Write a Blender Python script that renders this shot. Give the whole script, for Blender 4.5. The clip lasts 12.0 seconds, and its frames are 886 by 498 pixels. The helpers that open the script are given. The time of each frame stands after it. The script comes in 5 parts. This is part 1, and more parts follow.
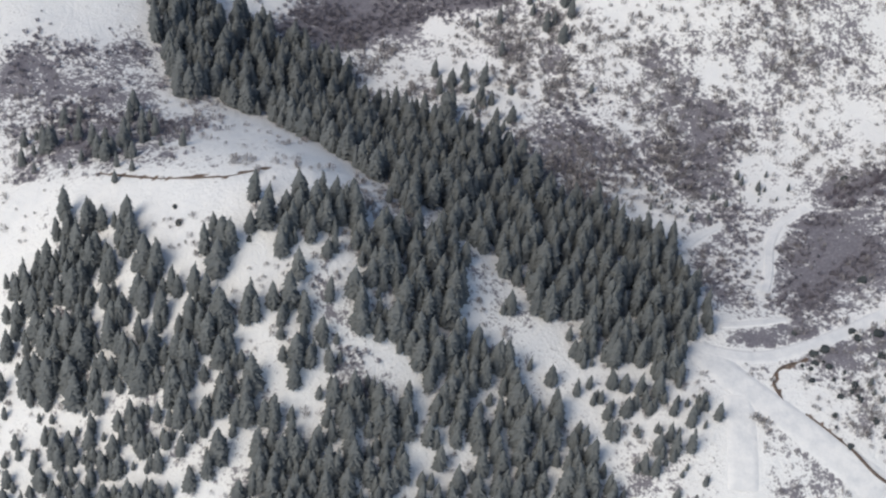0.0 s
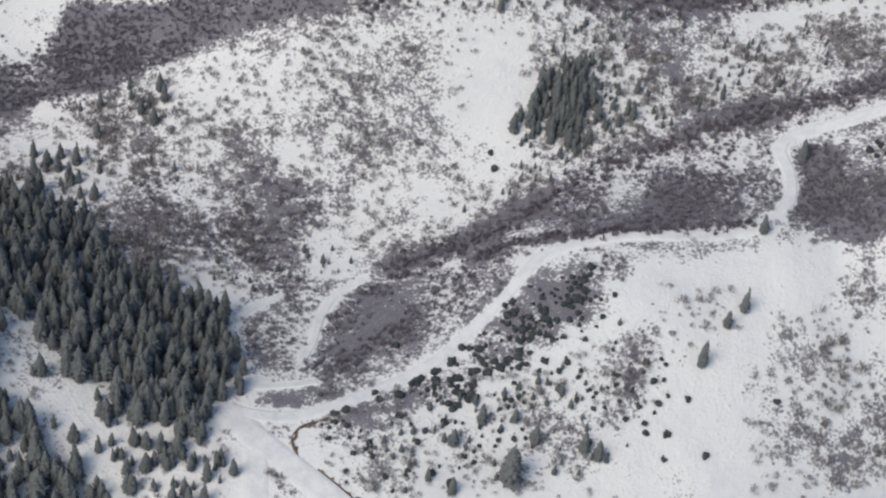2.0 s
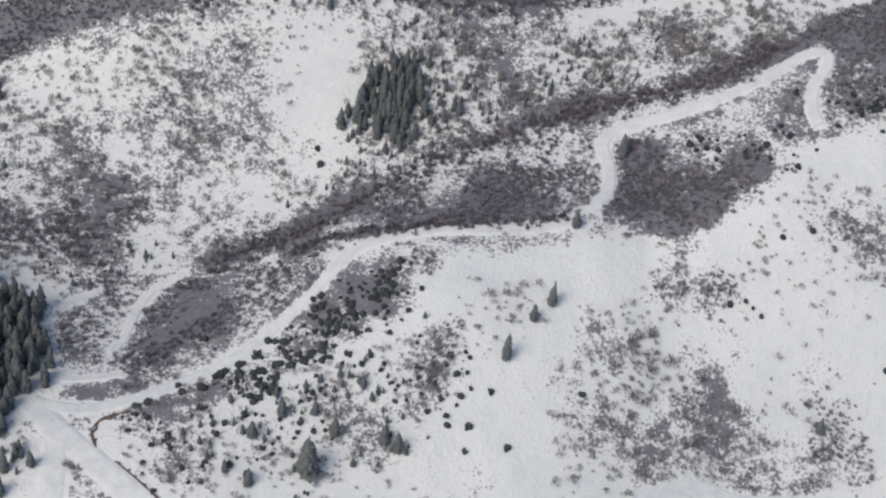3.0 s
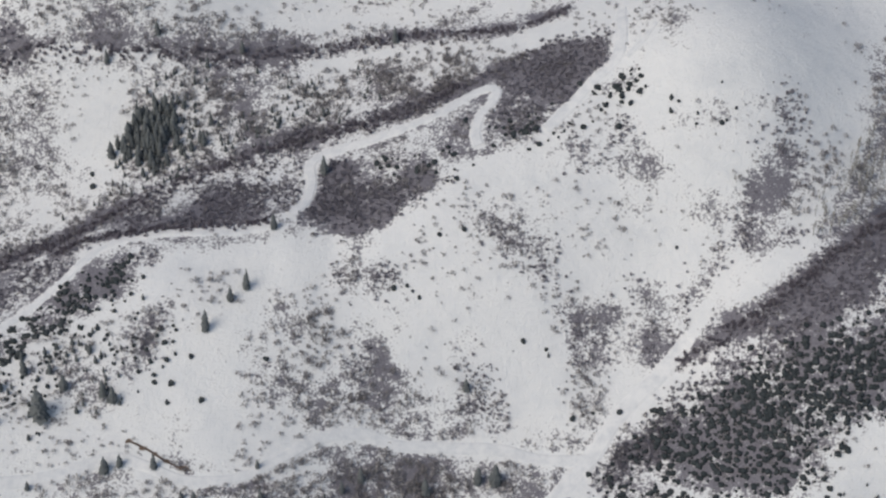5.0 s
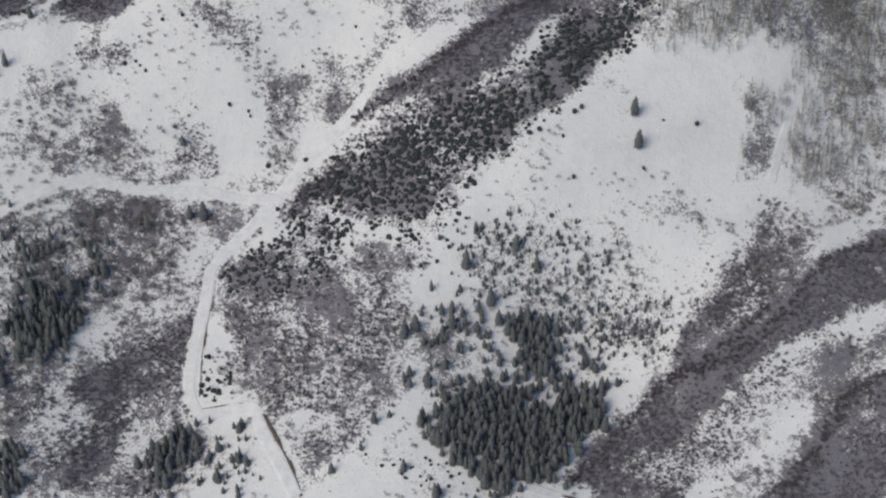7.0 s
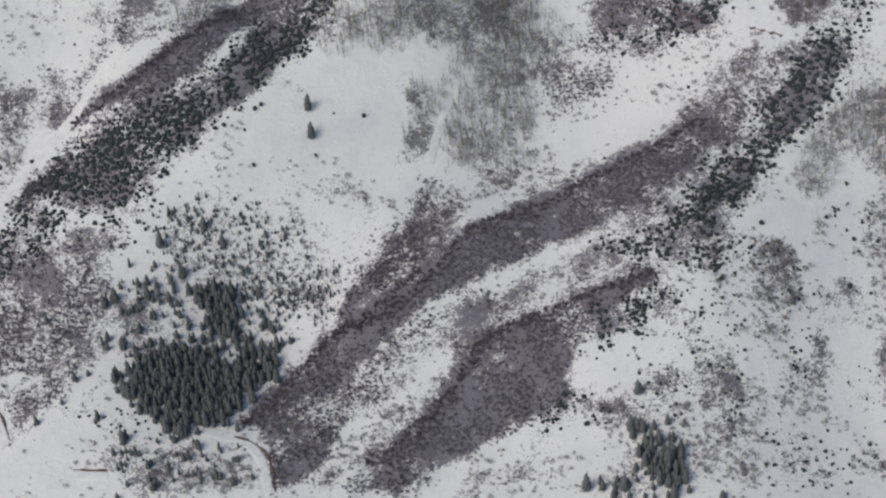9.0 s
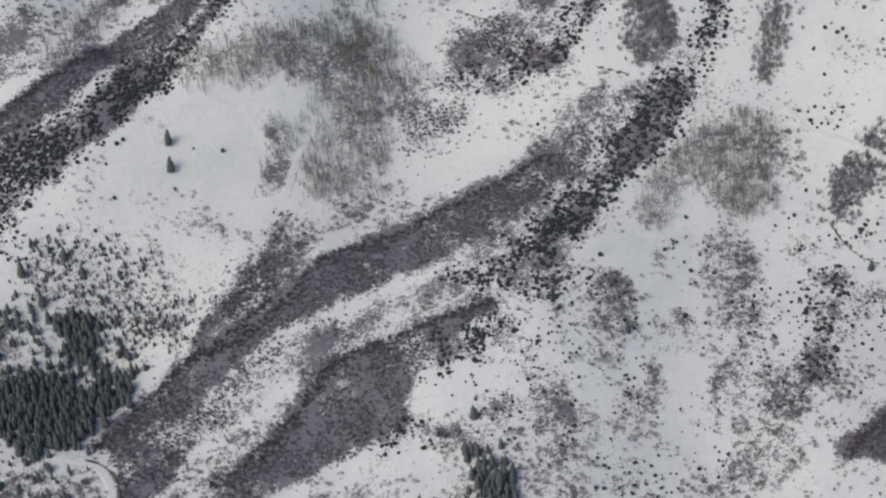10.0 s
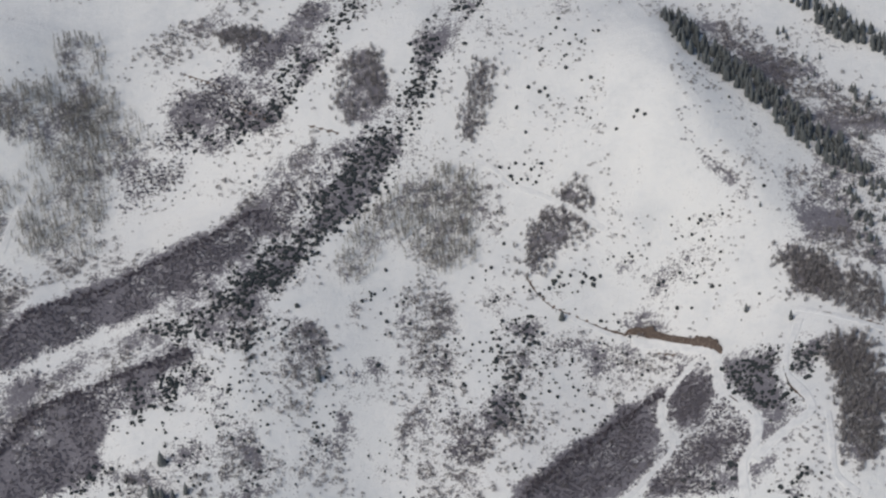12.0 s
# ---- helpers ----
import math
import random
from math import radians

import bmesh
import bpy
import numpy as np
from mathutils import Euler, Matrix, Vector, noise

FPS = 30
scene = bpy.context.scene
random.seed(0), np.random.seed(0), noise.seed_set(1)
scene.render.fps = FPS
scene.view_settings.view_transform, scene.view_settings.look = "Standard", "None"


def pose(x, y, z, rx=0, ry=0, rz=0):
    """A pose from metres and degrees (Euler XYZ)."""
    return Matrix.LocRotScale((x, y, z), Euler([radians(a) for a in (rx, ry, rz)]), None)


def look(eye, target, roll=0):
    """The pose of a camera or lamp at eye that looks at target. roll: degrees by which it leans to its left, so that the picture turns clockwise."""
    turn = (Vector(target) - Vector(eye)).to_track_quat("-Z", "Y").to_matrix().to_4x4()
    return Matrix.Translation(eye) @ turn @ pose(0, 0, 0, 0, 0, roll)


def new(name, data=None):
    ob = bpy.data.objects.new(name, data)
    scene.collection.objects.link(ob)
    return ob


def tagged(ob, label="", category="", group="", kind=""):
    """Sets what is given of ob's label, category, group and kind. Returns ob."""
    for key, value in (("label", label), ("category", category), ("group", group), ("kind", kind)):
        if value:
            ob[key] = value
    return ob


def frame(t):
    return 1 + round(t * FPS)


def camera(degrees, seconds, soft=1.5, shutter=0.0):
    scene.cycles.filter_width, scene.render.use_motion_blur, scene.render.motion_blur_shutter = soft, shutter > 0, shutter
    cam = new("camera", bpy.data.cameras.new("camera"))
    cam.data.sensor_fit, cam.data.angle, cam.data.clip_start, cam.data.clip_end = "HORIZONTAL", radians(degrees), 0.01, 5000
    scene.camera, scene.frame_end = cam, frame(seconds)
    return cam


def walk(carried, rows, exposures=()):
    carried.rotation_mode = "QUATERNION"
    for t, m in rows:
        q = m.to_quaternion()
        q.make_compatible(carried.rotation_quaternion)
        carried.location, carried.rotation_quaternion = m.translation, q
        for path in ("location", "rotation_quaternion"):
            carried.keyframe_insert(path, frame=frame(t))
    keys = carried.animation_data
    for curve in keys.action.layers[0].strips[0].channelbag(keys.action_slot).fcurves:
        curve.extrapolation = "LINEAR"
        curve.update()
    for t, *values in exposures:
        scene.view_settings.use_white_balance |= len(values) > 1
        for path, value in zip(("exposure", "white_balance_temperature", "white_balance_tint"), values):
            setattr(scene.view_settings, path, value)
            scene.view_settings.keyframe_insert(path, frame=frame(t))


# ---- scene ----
cam = camera(26.0, 12.0, soft=2.25)
PATH = [
    (0, (-81.01, -27.74, 133.04), (-59.77, 119.87, -0.24), 6.90),
    (0.5, (-73.48, -35.63, 137.80), (-50.09, 113.13, 6.19), 7.34),
    (1, (-63.89, -37.17, 139.19), (-41.36, 112.76, 8.75), 7.20),
    (1.5, (-54.02, -38.46, 140.08), (-31.74, 114.33, 12.96), 7.00),
    (2, (-44.34, -39.67, 141.15), (-22.46, 114.70, 15.87), 6.80),
    (2.5, (-34.47, -40.78, 142.10), (-16.59, 114.14, 16.87), 5.89),
    (3, (-23.78, -42.57, 143.29), (-6.37, 112.24, 17.87), 5.65),
    (3.2, (-19.19, -44.44, 144.30), (-2.96, 109.81, 18.04), 5.41),
    (4.8, (20.77, -79.55, 161.09), (19.56, 81.36, 42.32), 0.88),
    (5, (25.73, -84.90, 163.49), (23.12, 76.77, 45.78), 0.40),
    (5.5, (37.88, -98.20, 169.38), (30.74, 61.12, 48.71), -1.03),
    (6, (50.25, -111.53, 175.25), (37.31, 43.35, 49.37), -2.66),
    (6.5, (62.90, -121.29, 178.56), (50.32, 31.39, 49.99), -2.56),
    (7, (76.51, -131.97, 182.55), (65.52, 21.15, 54.35), -2.46),
    (7.2, (81.98, -136.13, 184.05), (71.41, 17.10, 55.95), -2.51),
    (8.8, (124.19, -164.26, 192.44), (109.45, -7.52, 69.08), -5.12),
    (9, (129.29, -167.69, 193.48), (114.93, -10.30, 70.91), -5.30),
    (9.5, (141.83, -175.10, 195.56), (127.72, -15.95, 75.27), -5.29),
    (10, (153.77, -176.26, 194.48), (138.96, -15.50, 76.45), -5.17),
    (10.5, (164.93, -175.16, 192.33), (148.53, -12.60, 76.98), -5.48),
    (11, (175.10, -175.17, 190.08), (158.32, -9.71, 79.00), -5.86),
    (11.5, (185.30, -177.18, 188.48), (172.94, -12.58, 75.55), -5.17),
    (12, (196.38, -185.22, 189.88), (184.88, -18.45, 80.08), -4.66),
]

walk(cam, [(t, look(eye, target, roll)) for t, eye, target, roll in PATH],
     exposures=[(0, 0.2, 7150, 9), (2.5, 0.05, 7150, 9), (5.5, -0.14, 7200, 9), (7, -0.18, 7200, 9), (12, -0.21, 7200, 9)])

# ---------------------------------------------------------------- light
SUN_UP, SUN_ROUND = radians(45), radians(232)   # a veiled sun behind the camera and to its left
world = bpy.data.worlds.new("sky")
scene.world = world
world.use_nodes = True
wn = world.node_tree.nodes
sky = wn.new("ShaderNodeTexSky")
sky.sky_type, sky.sun_disc = "NISHITA", False
sky.sun_elevation, sky.sun_rotation = SUN_UP, SUN_ROUND
wn["Background"].inputs["Strength"].default_value = 0.115
world.node_tree.links.new(sky.outputs[0], wn["Background"].inputs["Color"])
sun = new("sun", bpy.data.lights.new("sun", "SUN"))
sun.data.energy, sun.data.angle, sun.data.color = 1.75, radians(30), (1.0, 0.95, 0.88)
sun_way = Vector((math.sin(SUN_ROUND) * math.cos(SUN_UP), math.cos(SUN_ROUND) * math.cos(SUN_UP), math.sin(SUN_UP)))
sun.matrix_world = look(sun_way * 100, (0, 0, 0))

# ---------------------------------------------------------------- the lie of the land
# one mountainside: a steady slope with spurs, gullies and hollows (x, y, height, radius)
SPUR = [
    (-86, 86, 4.7, 13), (-78, 78, 10.8, 13), (-78, 109, -3.5, 13), (-70, 125, -6.0, 13), (-61, 144, -6.4, 20),
    (-54, 109, -1.3, 13), (-54, 78, 4.1, 13), (-39, 94, -3.9, 13), (-31, 70, 5.8, 13), (-31, 125, 4.4, 13),
    (-23, 109, -4.3, 13), (-23, 133, 3.6, 13), (-15, 86, 4.4, 13), (-15, 62, -3.3, 13),
]
VALLEY = [
    (-15, 133, 4.3, 13), (0, 86, 2.7, 13), (0, 55, 3.6, 13), (8, 125, -1.1, 13), (24, 70, -5.1, 13),
    (24, 94, 4.6, 13), (24, 47, -2.9, 13), (24, 117, 1.9, 13), (31, 101, 3.4, 13), (39, 62, 2.9, 13),
    (47, 78, -4.6, 13), (55, 109, 8.5, 13), (55, 117, 5.8, 13), (63, 70, 5.6, 13),
]
FLANK = [
    (63, 31, 1.7, 13), (78, 78, 6.1, 13), (78, 55, -4.8, 13), (78, 101, -2.8, 13), (86, 47, -2.1, 13),
    (94, 101, 5.3, 13), (102, 101, 4.9, 13), (117, 70, -1.9, 13), (125, 86, -2.0, 13), (133, 101, 0.1, 13),
    (133, 62, -1.4, 13), (141, 39, 1.1, 13), (141, 78, -1.3, 13), (148, 55, 4.1, 13),
]
PEAK = [
    (156, 101, 2.7, 13), (172, 31, -6.9, 13), (172, 55, -1.8, 13), (180, 101, 3.3, 13), (187, 62, -1.6, 13),
    (187, 78, -2.0, 13), (203, 101, 2.4, 13), (203, 39, -5.3, 13), (211, 47, -5.5, 13), (211, 62, -3.9, 13),
    (219, 86, 5.7, 13), (227, 24, 5.5, 20), (233, 18, 5.2, 30), (251, 36, 5.6, 30),
]
LEVEL, TILT, FALL, FOOT, BROW, EASE = -10.17, 0.0146, 0.4242, 2, 190, 8


def soft(u):
    return EASE * np.logaddexp(0, u / EASE)

# low crests and spurs that run up the slope: height and line
CRESTS = []

CRESTS.append((1.2, [(78.9, 35), (90.7, 48.1), (96.9, 49.3), (104.8, 53.9), (113.3, 62.7), (123.9, 67.4), (131.1, 71.2), (140.1, 74.6), (148.4, 78.8)]))
CRESTS.append((0.9, [(97.3, 28.3), (102.3, 30.7), (109.6, 38.4), (115.4, 45.8), (126.6, 49.2), (139.6, 52.3)]))
CRESTS.append((1.2, [(49.4, 82.5), (55.3, 84.1), (63.1, 87.9), (70.8, 93.8), (75.5, 97.2)]))
CRESTS.append((1.2, [(-23, 95.3), (-15.4, 93.9), (-7.8, 93.3), (2.5, 93.7), (10.2, 92.7)]))
CRESTS.append((1, [(-100.2, 91.9), (-93.1, 89), (-86.3, 84.6), (-78.6, 84.8), (-71.9, 88.3)]))
CRESTS.append((2.2, [(211.8, 113), (214.7, 99.2), (217, 87.6), (220.5, 80), (227.8, 71.8), (232.7, 61.1)]))
CRESTS.append((0.8, [(91.9, 49.2), (96.3, 50), (100.7, 53), (108.4, 60.2), (121.4, 66.5)]))


def off_line(x, y, line):
    """Distance from a line in plan, the side of it (+ to its left) and how far along it, 0 to 1."""
    best, side, along = np.full(np.shape(x), 1e9), np.zeros(np.shape(x)), np.zeros(np.shape(x))
    for i, ((ax, ay), (bx, by)) in enumerate(zip(line, line[1:])):
        dx, dy = bx - ax, by - ay
        u = np.clip(((x - ax) * dx + (y - ay) * dy) / (dx * dx + dy * dy), 0, 1)
        ex, ey = x - ax - u * dx, y - ay - u * dy
        d = np.hypot(ex, ey)
        near = d < best
        best, side = np.where(near, d, best), np.where(near, np.sign(dx * ey - dy * ex), side)
        along = np.where(near, (i + u) / (len(line) - 1), along)
    return best, side, along


def ground_z(x, y):
    x, y = np.asarray(x, float), np.asarray(y, float)
    z = LEVEL + TILT * np.clip(x, -150, 300) + FALL * (FOOT + soft(y - FOOT) - soft(y - BROW))
    for hx, hy, high, r in SPUR + VALLEY + FLANK + PEAK:
        z = z + high * np.exp(-((x - hx) ** 2 + (y - hy) ** 2) / (2 * r * r))
    for high, line in CRESTS:
        d, side, along = off_line(x, y, line)
        z = z + high * np.exp(-((d / np.where(side > 0, 6.0, 10.0)) ** 2)) * np.clip(np.minimum(along, 1 - along) * 6 + 0.15, 0, 1)
    return z

# ---------------------------------------------------------------- the plan: what grows where, painted snow shade, roads and banks
AREAS, ROADS, BANKS, HEDGES, LONE = [], [], [], [], []


def area(kind, *line):
    AREAS.append((kind, line))


def road(width, *line):
    ROADS.append((width, line))


def bank(height, *line):
    BANKS.append((height, line))


def hedge(width, *line):
    HEDGES.append((width, line))


area("forest", (-89.4, 114.8), (-83.7, 117.4), (-81.6, 115.7), (-74.3, 114.3), (-71.3, 110.9), (-67.5, 105.2), (-63.1, 103.9), (-58, 99.8), (-55.4, 96.1), (-51.7, 93.5), (-48.1, 93.7), (-47.4, 91.4), (-44.6, 90.7), (-43.4, 84.3), (-43.3, 79.7), (-45.5, 77.3), (-50.9, 76.2), (-53.6, 77.6), (-57.2, 79.2), (-58.4, 81.4), (-61, 83.8), (-62.9, 84.9), (-66.1, 85.2), (-68.9, 84.3), (-69.1, 89.3), (-71.4, 88.7), (-74.4, 94.3), (-79, 100.7), (-86.6, 102.5), (-87.8, 107.7))
area("forest", (-76.9, 80.4), (-75.2, 82.8), (-72.5, 83.1), (-69, 82.9), (-65.2, 84.3), (-63, 83.5), (-63.7, 78.9), (-64.7, 76.4), (-62.4, 75.5), (-60.2, 74.4), (-58.8, 73.2), (-57, 73.1), (-55.3, 70.7), (-53.1, 69.4), (-51, 64.9), (-61.5, 64.4), (-61.1, 67.6), (-63.3, 69.5), (-64.7, 71.6), (-66.9, 72.2), (-69.5, 73.7), (-71.7, 74.2), (-72.2, 77.4), (-73.5, 79.2))
area("forest", (-94.8, 86.8), (-92.4, 84.5), (-88.3, 82), (-87.4, 79.3), (-85.2, 77.5), (-83, 75.6), (-81.4, 76.1), (-79.7, 74.6), (-80.9, 72.8), (-80.4, 71.2), (-78.3, 70), (-75.8, 68.6), (-74.5, 67.8), (-73.3, 69.4), (-70.8, 70.9), (-69, 69.6), (-69.4, 67.7), (-71.5, 66.6), (-74.8, 65.6), (-78.1, 63.4), (-81.4, 63.5), (-82.3, 66.5), (-85.7, 68.7), (-87.8, 69.8), (-90, 71.8), (-91.7, 72.2), (-94.3, 73), (-96.4, 72.6), (-96.9, 76.4), (-94.5, 77.1), (-94.8, 80.8))
area("firs", (-98.7, 74.4), (-94.3, 72.7), (-90, 71.8), (-85.7, 68.7), (-82.3, 67.1), (-82.6, 63.6), (-98.1, 65.9))
area("forest", (-83.8, 79.9), (-81.7, 80), (-81.5, 78.3), (-82.7, 77.3), (-83.8, 78.1))
area("wood", (-79.9, 81.2), (-76, 83.5), (-72.5, 83.8), (-73.5, 79.2), (-75.6, 77.3), (-78.6, 78.5))
area("wood", (-77.7, 75.9), (-75.8, 75.3), (-75.5, 72.8), (-75.8, 70.3), (-77.5, 70.3), (-78.8, 72.7))
area("wood", (-75.1, 73.1), (-73.4, 73), (-72.9, 70.6), (-70.8, 70.9), (-69, 69.6), (-73.3, 69.1), (-75, 70.1))
area("forest", (-80.6, 63.5), (-79.8, 66.7), (-74.9, 67.2), (-69.4, 67.4), (-68.1, 66.7), (-62.4, 67.6), (-61.1, 64.5))
area("wood", (-69.5, 70.8), (-63.4, 71.9), (-62.5, 68.7), (-69, 67.5))
area("firs", (-62, 75.6), (-44.8, 76.8), (-43.2, 70.8), (-45.4, 64.9), (-51, 64.9), (-54.4, 70.7), (-57.5, 73))
area("wood", (-55.9, 77.6), (-46.2, 77.2), (-46.4, 75.7), (-52.8, 75.9), (-55.5, 75.8))
area("firs", (-62.6, 82.5), (-57.1, 80.2), (-57.4, 76.3), (-61.5, 76.1))
area("wood", (-99.3, 82.8), (-95.3, 82.4), (-94.3, 73), (-95.9, 70.4), (-96.9, 73.8), (-99.1, 80.1))
area("firs", (-100.8, 98), (-88.3, 97.9), (-86.9, 88.1), (-90.8, 87.8), (-100.2, 92.5))
area("scrubs", (-100.8, 98), (-88.3, 99), (-82.3, 101.5), (-86.5, 88.7), (-91.8, 88.7), (-100.2, 91.9))
area("scrubs", (-100.7, 107.6), (-90.4, 110.5), (-87.1, 102.4), (-89.2, 96.8), (-93.7, 96), (-100.7, 97.4))
area("brushd", (-71.4, 88.7), (-68.5, 90.9), (-63.9, 89), (-64.2, 85.6), (-68, 83.4), (-71.6, 84.2))
area("scrub", (-81.1, 115.9), (-74.3, 121.1), (-60.1, 120), (-66.9, 118.5), (-72.2, 115.1), (-75.4, 114.8))
area("firs", (-68.4, 108.2), (-62.6, 112), (-57, 105.2), (-58.7, 98), (-61.5, 100), (-66.5, 105.2))
area("scrubs", (-76, 77.1), (-72.2, 77.4), (-71.7, 73.6), (-69.5, 72.3), (-68.2, 71), (-72.5, 70.6), (-74.2, 72.9), (-75.5, 74.7))
area("brushd", (-72.2, 115.1), (-65.9, 118.1), (-56.7, 117.5), (-47.8, 115.7), (-44.7, 107.7), (-39.8, 105.2), (-38.7, 100.1), (-51.1, 94), (-56.8, 96.8), (-62.6, 104.4), (-67.5, 106.2), (-71.3, 111.8))
area("brush", (-86.5, 87.9), (-78.5, 96.4), (-73.2, 89.8), (-77.7, 86.5), (-84.6, 84.9))
area("open", (-89.7, 79), (-88.4, 78.5), (-88.5, 77.2), (-89.6, 77.6))
area("open", (-82.2, 68.9), (-79.9, 68.8), (-79.4, 66.4), (-81.9, 65.9))
area("open", (-67.1, 87.3), (-64.5, 88.2), (-64.7, 85.3), (-66.6, 84.5))
area("open", (-87.6, 75.7), (-86.8, 75.4), (-86.7, 74.4), (-87.6, 74.6))
area("brushd", (-61.7, 118.1), (-50.5, 118.8), (-44.6, 112.7), (-37.4, 107.7), (-34.5, 103.7), (-38.6, 99.2), (-46.2, 95.8), (-52.8, 94.9), (-56, 96.4), (-59.1, 97.2))
area("scrubs", (-59.5, 108.7), (-49.6, 105.9), (-37.8, 106.3), (-34.5, 103.1), (-38.6, 98.6), (-46.2, 95.8), (-52.8, 94.9), (-59.1, 97.2))
area("brush", (-50.5, 118.8), (-38.4, 118.7), (-27.5, 118.9), (-19.8, 118.1), (-23, 114.5), (-19.1, 111.1), (-19.6, 104.3), (-26, 101.1), (-30.2, 99.3), (-34.5, 103.7), (-37.4, 107.7), (-44.6, 112.7))
area("brushd", (-38.2, 115.1), (-26.3, 116.2), (-22.9, 112.9), (-23.9, 108.5), (-28.2, 107.8), (-35.8, 108.6))
area("clear", (-21.4, 115.7), (-15.9, 117.1), (-16.4, 113.3), (-18, 108.6), (-21.8, 102.2), (-23.9, 103.2), (-22.3, 108.9))
area("brushd", (-50.3, 101.3), (-34.5, 103.7), (-27, 100), (-22.9, 100.5), (-30.2, 96.6), (-43.7, 96.2), (-49.3, 95.8))
area("firs", (-58.5, 120), (-53.3, 118.6), (-50.2, 115), (-53.7, 110.8), (-58.3, 112.5))
area("firsmall", (-59.2, 98.1), (-48.9, 96.7), (-34.4, 99.1), (-34.3, 96.5), (-48.2, 95))
area("scrub", (-63.1, 131.2), (-30.8, 119.6), (-39.5, 119.5), (-48.3, 119.7), (-55, 119.3), (-61.9, 119.7))
area("brushd", (-39.5, 119.5), (-30.8, 119.6), (-26.4, 118.9), (-33.9, 116.7), (-44.8, 116.9))
area("stand", (-15.8, 113.9), (-10.9, 113.3), (-11, 107.9), (-14.7, 108.8), (-16.6, 111))
area("firs", (-10.8, 117.5), (-5.7, 119.1), (-6.6, 110.5), (-8.9, 107.1), (-12.2, 105), (-17.5, 106.4), (-17.4, 110))
area("brushd", (-15.3, 118), (-6.3, 119), (5.2, 119.9), (17.6, 120.5), (25.2, 118), (24.3, 113.1), (15.1, 111), (4.3, 109.8), (-4, 107.9), (-8.9, 105.9), (-13.3, 103.9), (-16.4, 105), (-15.8, 114.1))
area("firsmall", (-12, 117.4), (5.1, 118.9), (16.1, 117.7), (9.8, 110.9), (-4, 107.9), (-15.4, 103.6), (-22.8, 101.8), (-20.7, 103.9), (-14.8, 106.6))
area("scrub", (-30.2, 96.2), (-27.1, 98.3), (-19.8, 99.3), (-13.3, 103.5), (-6.8, 106.3), (4.2, 109.4), (15.1, 111), (24.4, 113.9), (23.8, 110.8), (14.7, 108.5), (4.1, 108.4), (-4.1, 106.6), (-12.2, 104.4), (-17.7, 99.9), (-21.9, 96.5), (-27.1, 95.8))
area("scrub", (-23, 95.3), (-17.9, 95.2), (-7.6, 96.2), (2.6, 95), (2.8, 94.3), (-7.8, 93.8), (-14.4, 93.9), (-19, 94), (-23, 94.1))
area("scrubs", (-16.1, 99.1), (-9.1, 103.9), (1.2, 106.4), (6.4, 105.2), (4.8, 96.1), (-5.1, 95.3), (-12.8, 95.5))
area("scrub", (-5.4, 103.4), (5.6, 102.6), (4.8, 95.8), (-2.6, 94.8), (-7.6, 96.2), (-6.8, 99.9))
area("scrub", (9, 104.7), (13.4, 103.2), (12.9, 99.2), (7.8, 99.5))
area("scrub", (7.7, 98.6), (15.3, 97.9), (12.9, 94), (7.7, 93.6), (4.7, 94.3))
area("brushd", (7.9, 100.2), (22.1, 100.4), (21.8, 97.7), (15, 95), (12.9, 94.2), (14.3, 97.8), (8.3, 98.8))
area("scrubs", (-43, 93.5), (-38.5, 96), (-34.3, 95.1), (-36.3, 93), (-37.7, 88.3), (-39, 84.3), (-42.4, 83.3), (-41.7, 88.2))
area("scrub", (-32.2, 94.4), (-25.1, 91.6), (-26.2, 89.2), (-28.2, 86.6), (-31.2, 85.8), (-34.6, 82.8), (-37.5, 83), (-35.7, 90.6))
area("scrubs", (-28.1, 94.2), (-18.5, 93), (-21.2, 88.5), (-26.2, 86.1), (-25.7, 89), (-25.1, 91.6))
area("junipers", (-40.3, 79.8), (-35.5, 79.5), (-32.1, 80.7), (-28.2, 83), (-32.1, 80.4), (-36.4, 78.4), (-40.2, 78.4))
area("juniper", (-23.8, 82.3), (-18.3, 87.8), (-14.2, 89.5), (-12.3, 87.7), (-13.4, 85.4), (-18.4, 82.4), (-23.4, 80), (-26.3, 79), (-27.7, 77.4), (-28.7, 78.3))
area("junipers", (-36.4, 77.2), (-28.2, 80.1), (-23.8, 82.3), (-23.4, 80), (-28.2, 76.9), (-32, 75.9), (-35.4, 75.7))
area("scrubs", (-14, 92.3), (-8, 91.1), (-10.2, 89.3), (-13.7, 89.6))
area("dots", (-36.3, 74.9), (-28.2, 76.7), (-20.5, 79.9), (-12.5, 83.3), (-10.6, 79.6), (-11.7, 75.3), (-18.6, 71.6), (-32.9, 70.4))
area("brushd", (-10.6, 82.3), (-8.5, 84.4), (-7.5, 82.5), (-9.6, 79.6), (-10.7, 77), (-11.7, 77.8))
area("brush", (9.5, 90.4), (16.8, 92), (19.8, 89.4), (13.4, 87.4), (10.3, 87.7))
area("brushd", (10.4, 89), (14.6, 90.4), (14.5, 87.8), (10.8, 87.7))
area("brush", (1.5, 78.9), (8.4, 81.6), (14.8, 81.5), (19.5, 78.9), (17.3, 75.5), (2.2, 73.1))
area("brushd", (6.6, 77.6), (14.8, 80.7), (19, 79.6), (16.2, 75.5), (8.6, 75))
area("brush", (4.4, 85.4), (12.3, 85.2), (11.1, 81.9), (6.8, 80.5))
area("brushd", (-4.3, 86.6), (-0.1, 86.9), (-0.8, 84.4), (-3.9, 84.6))
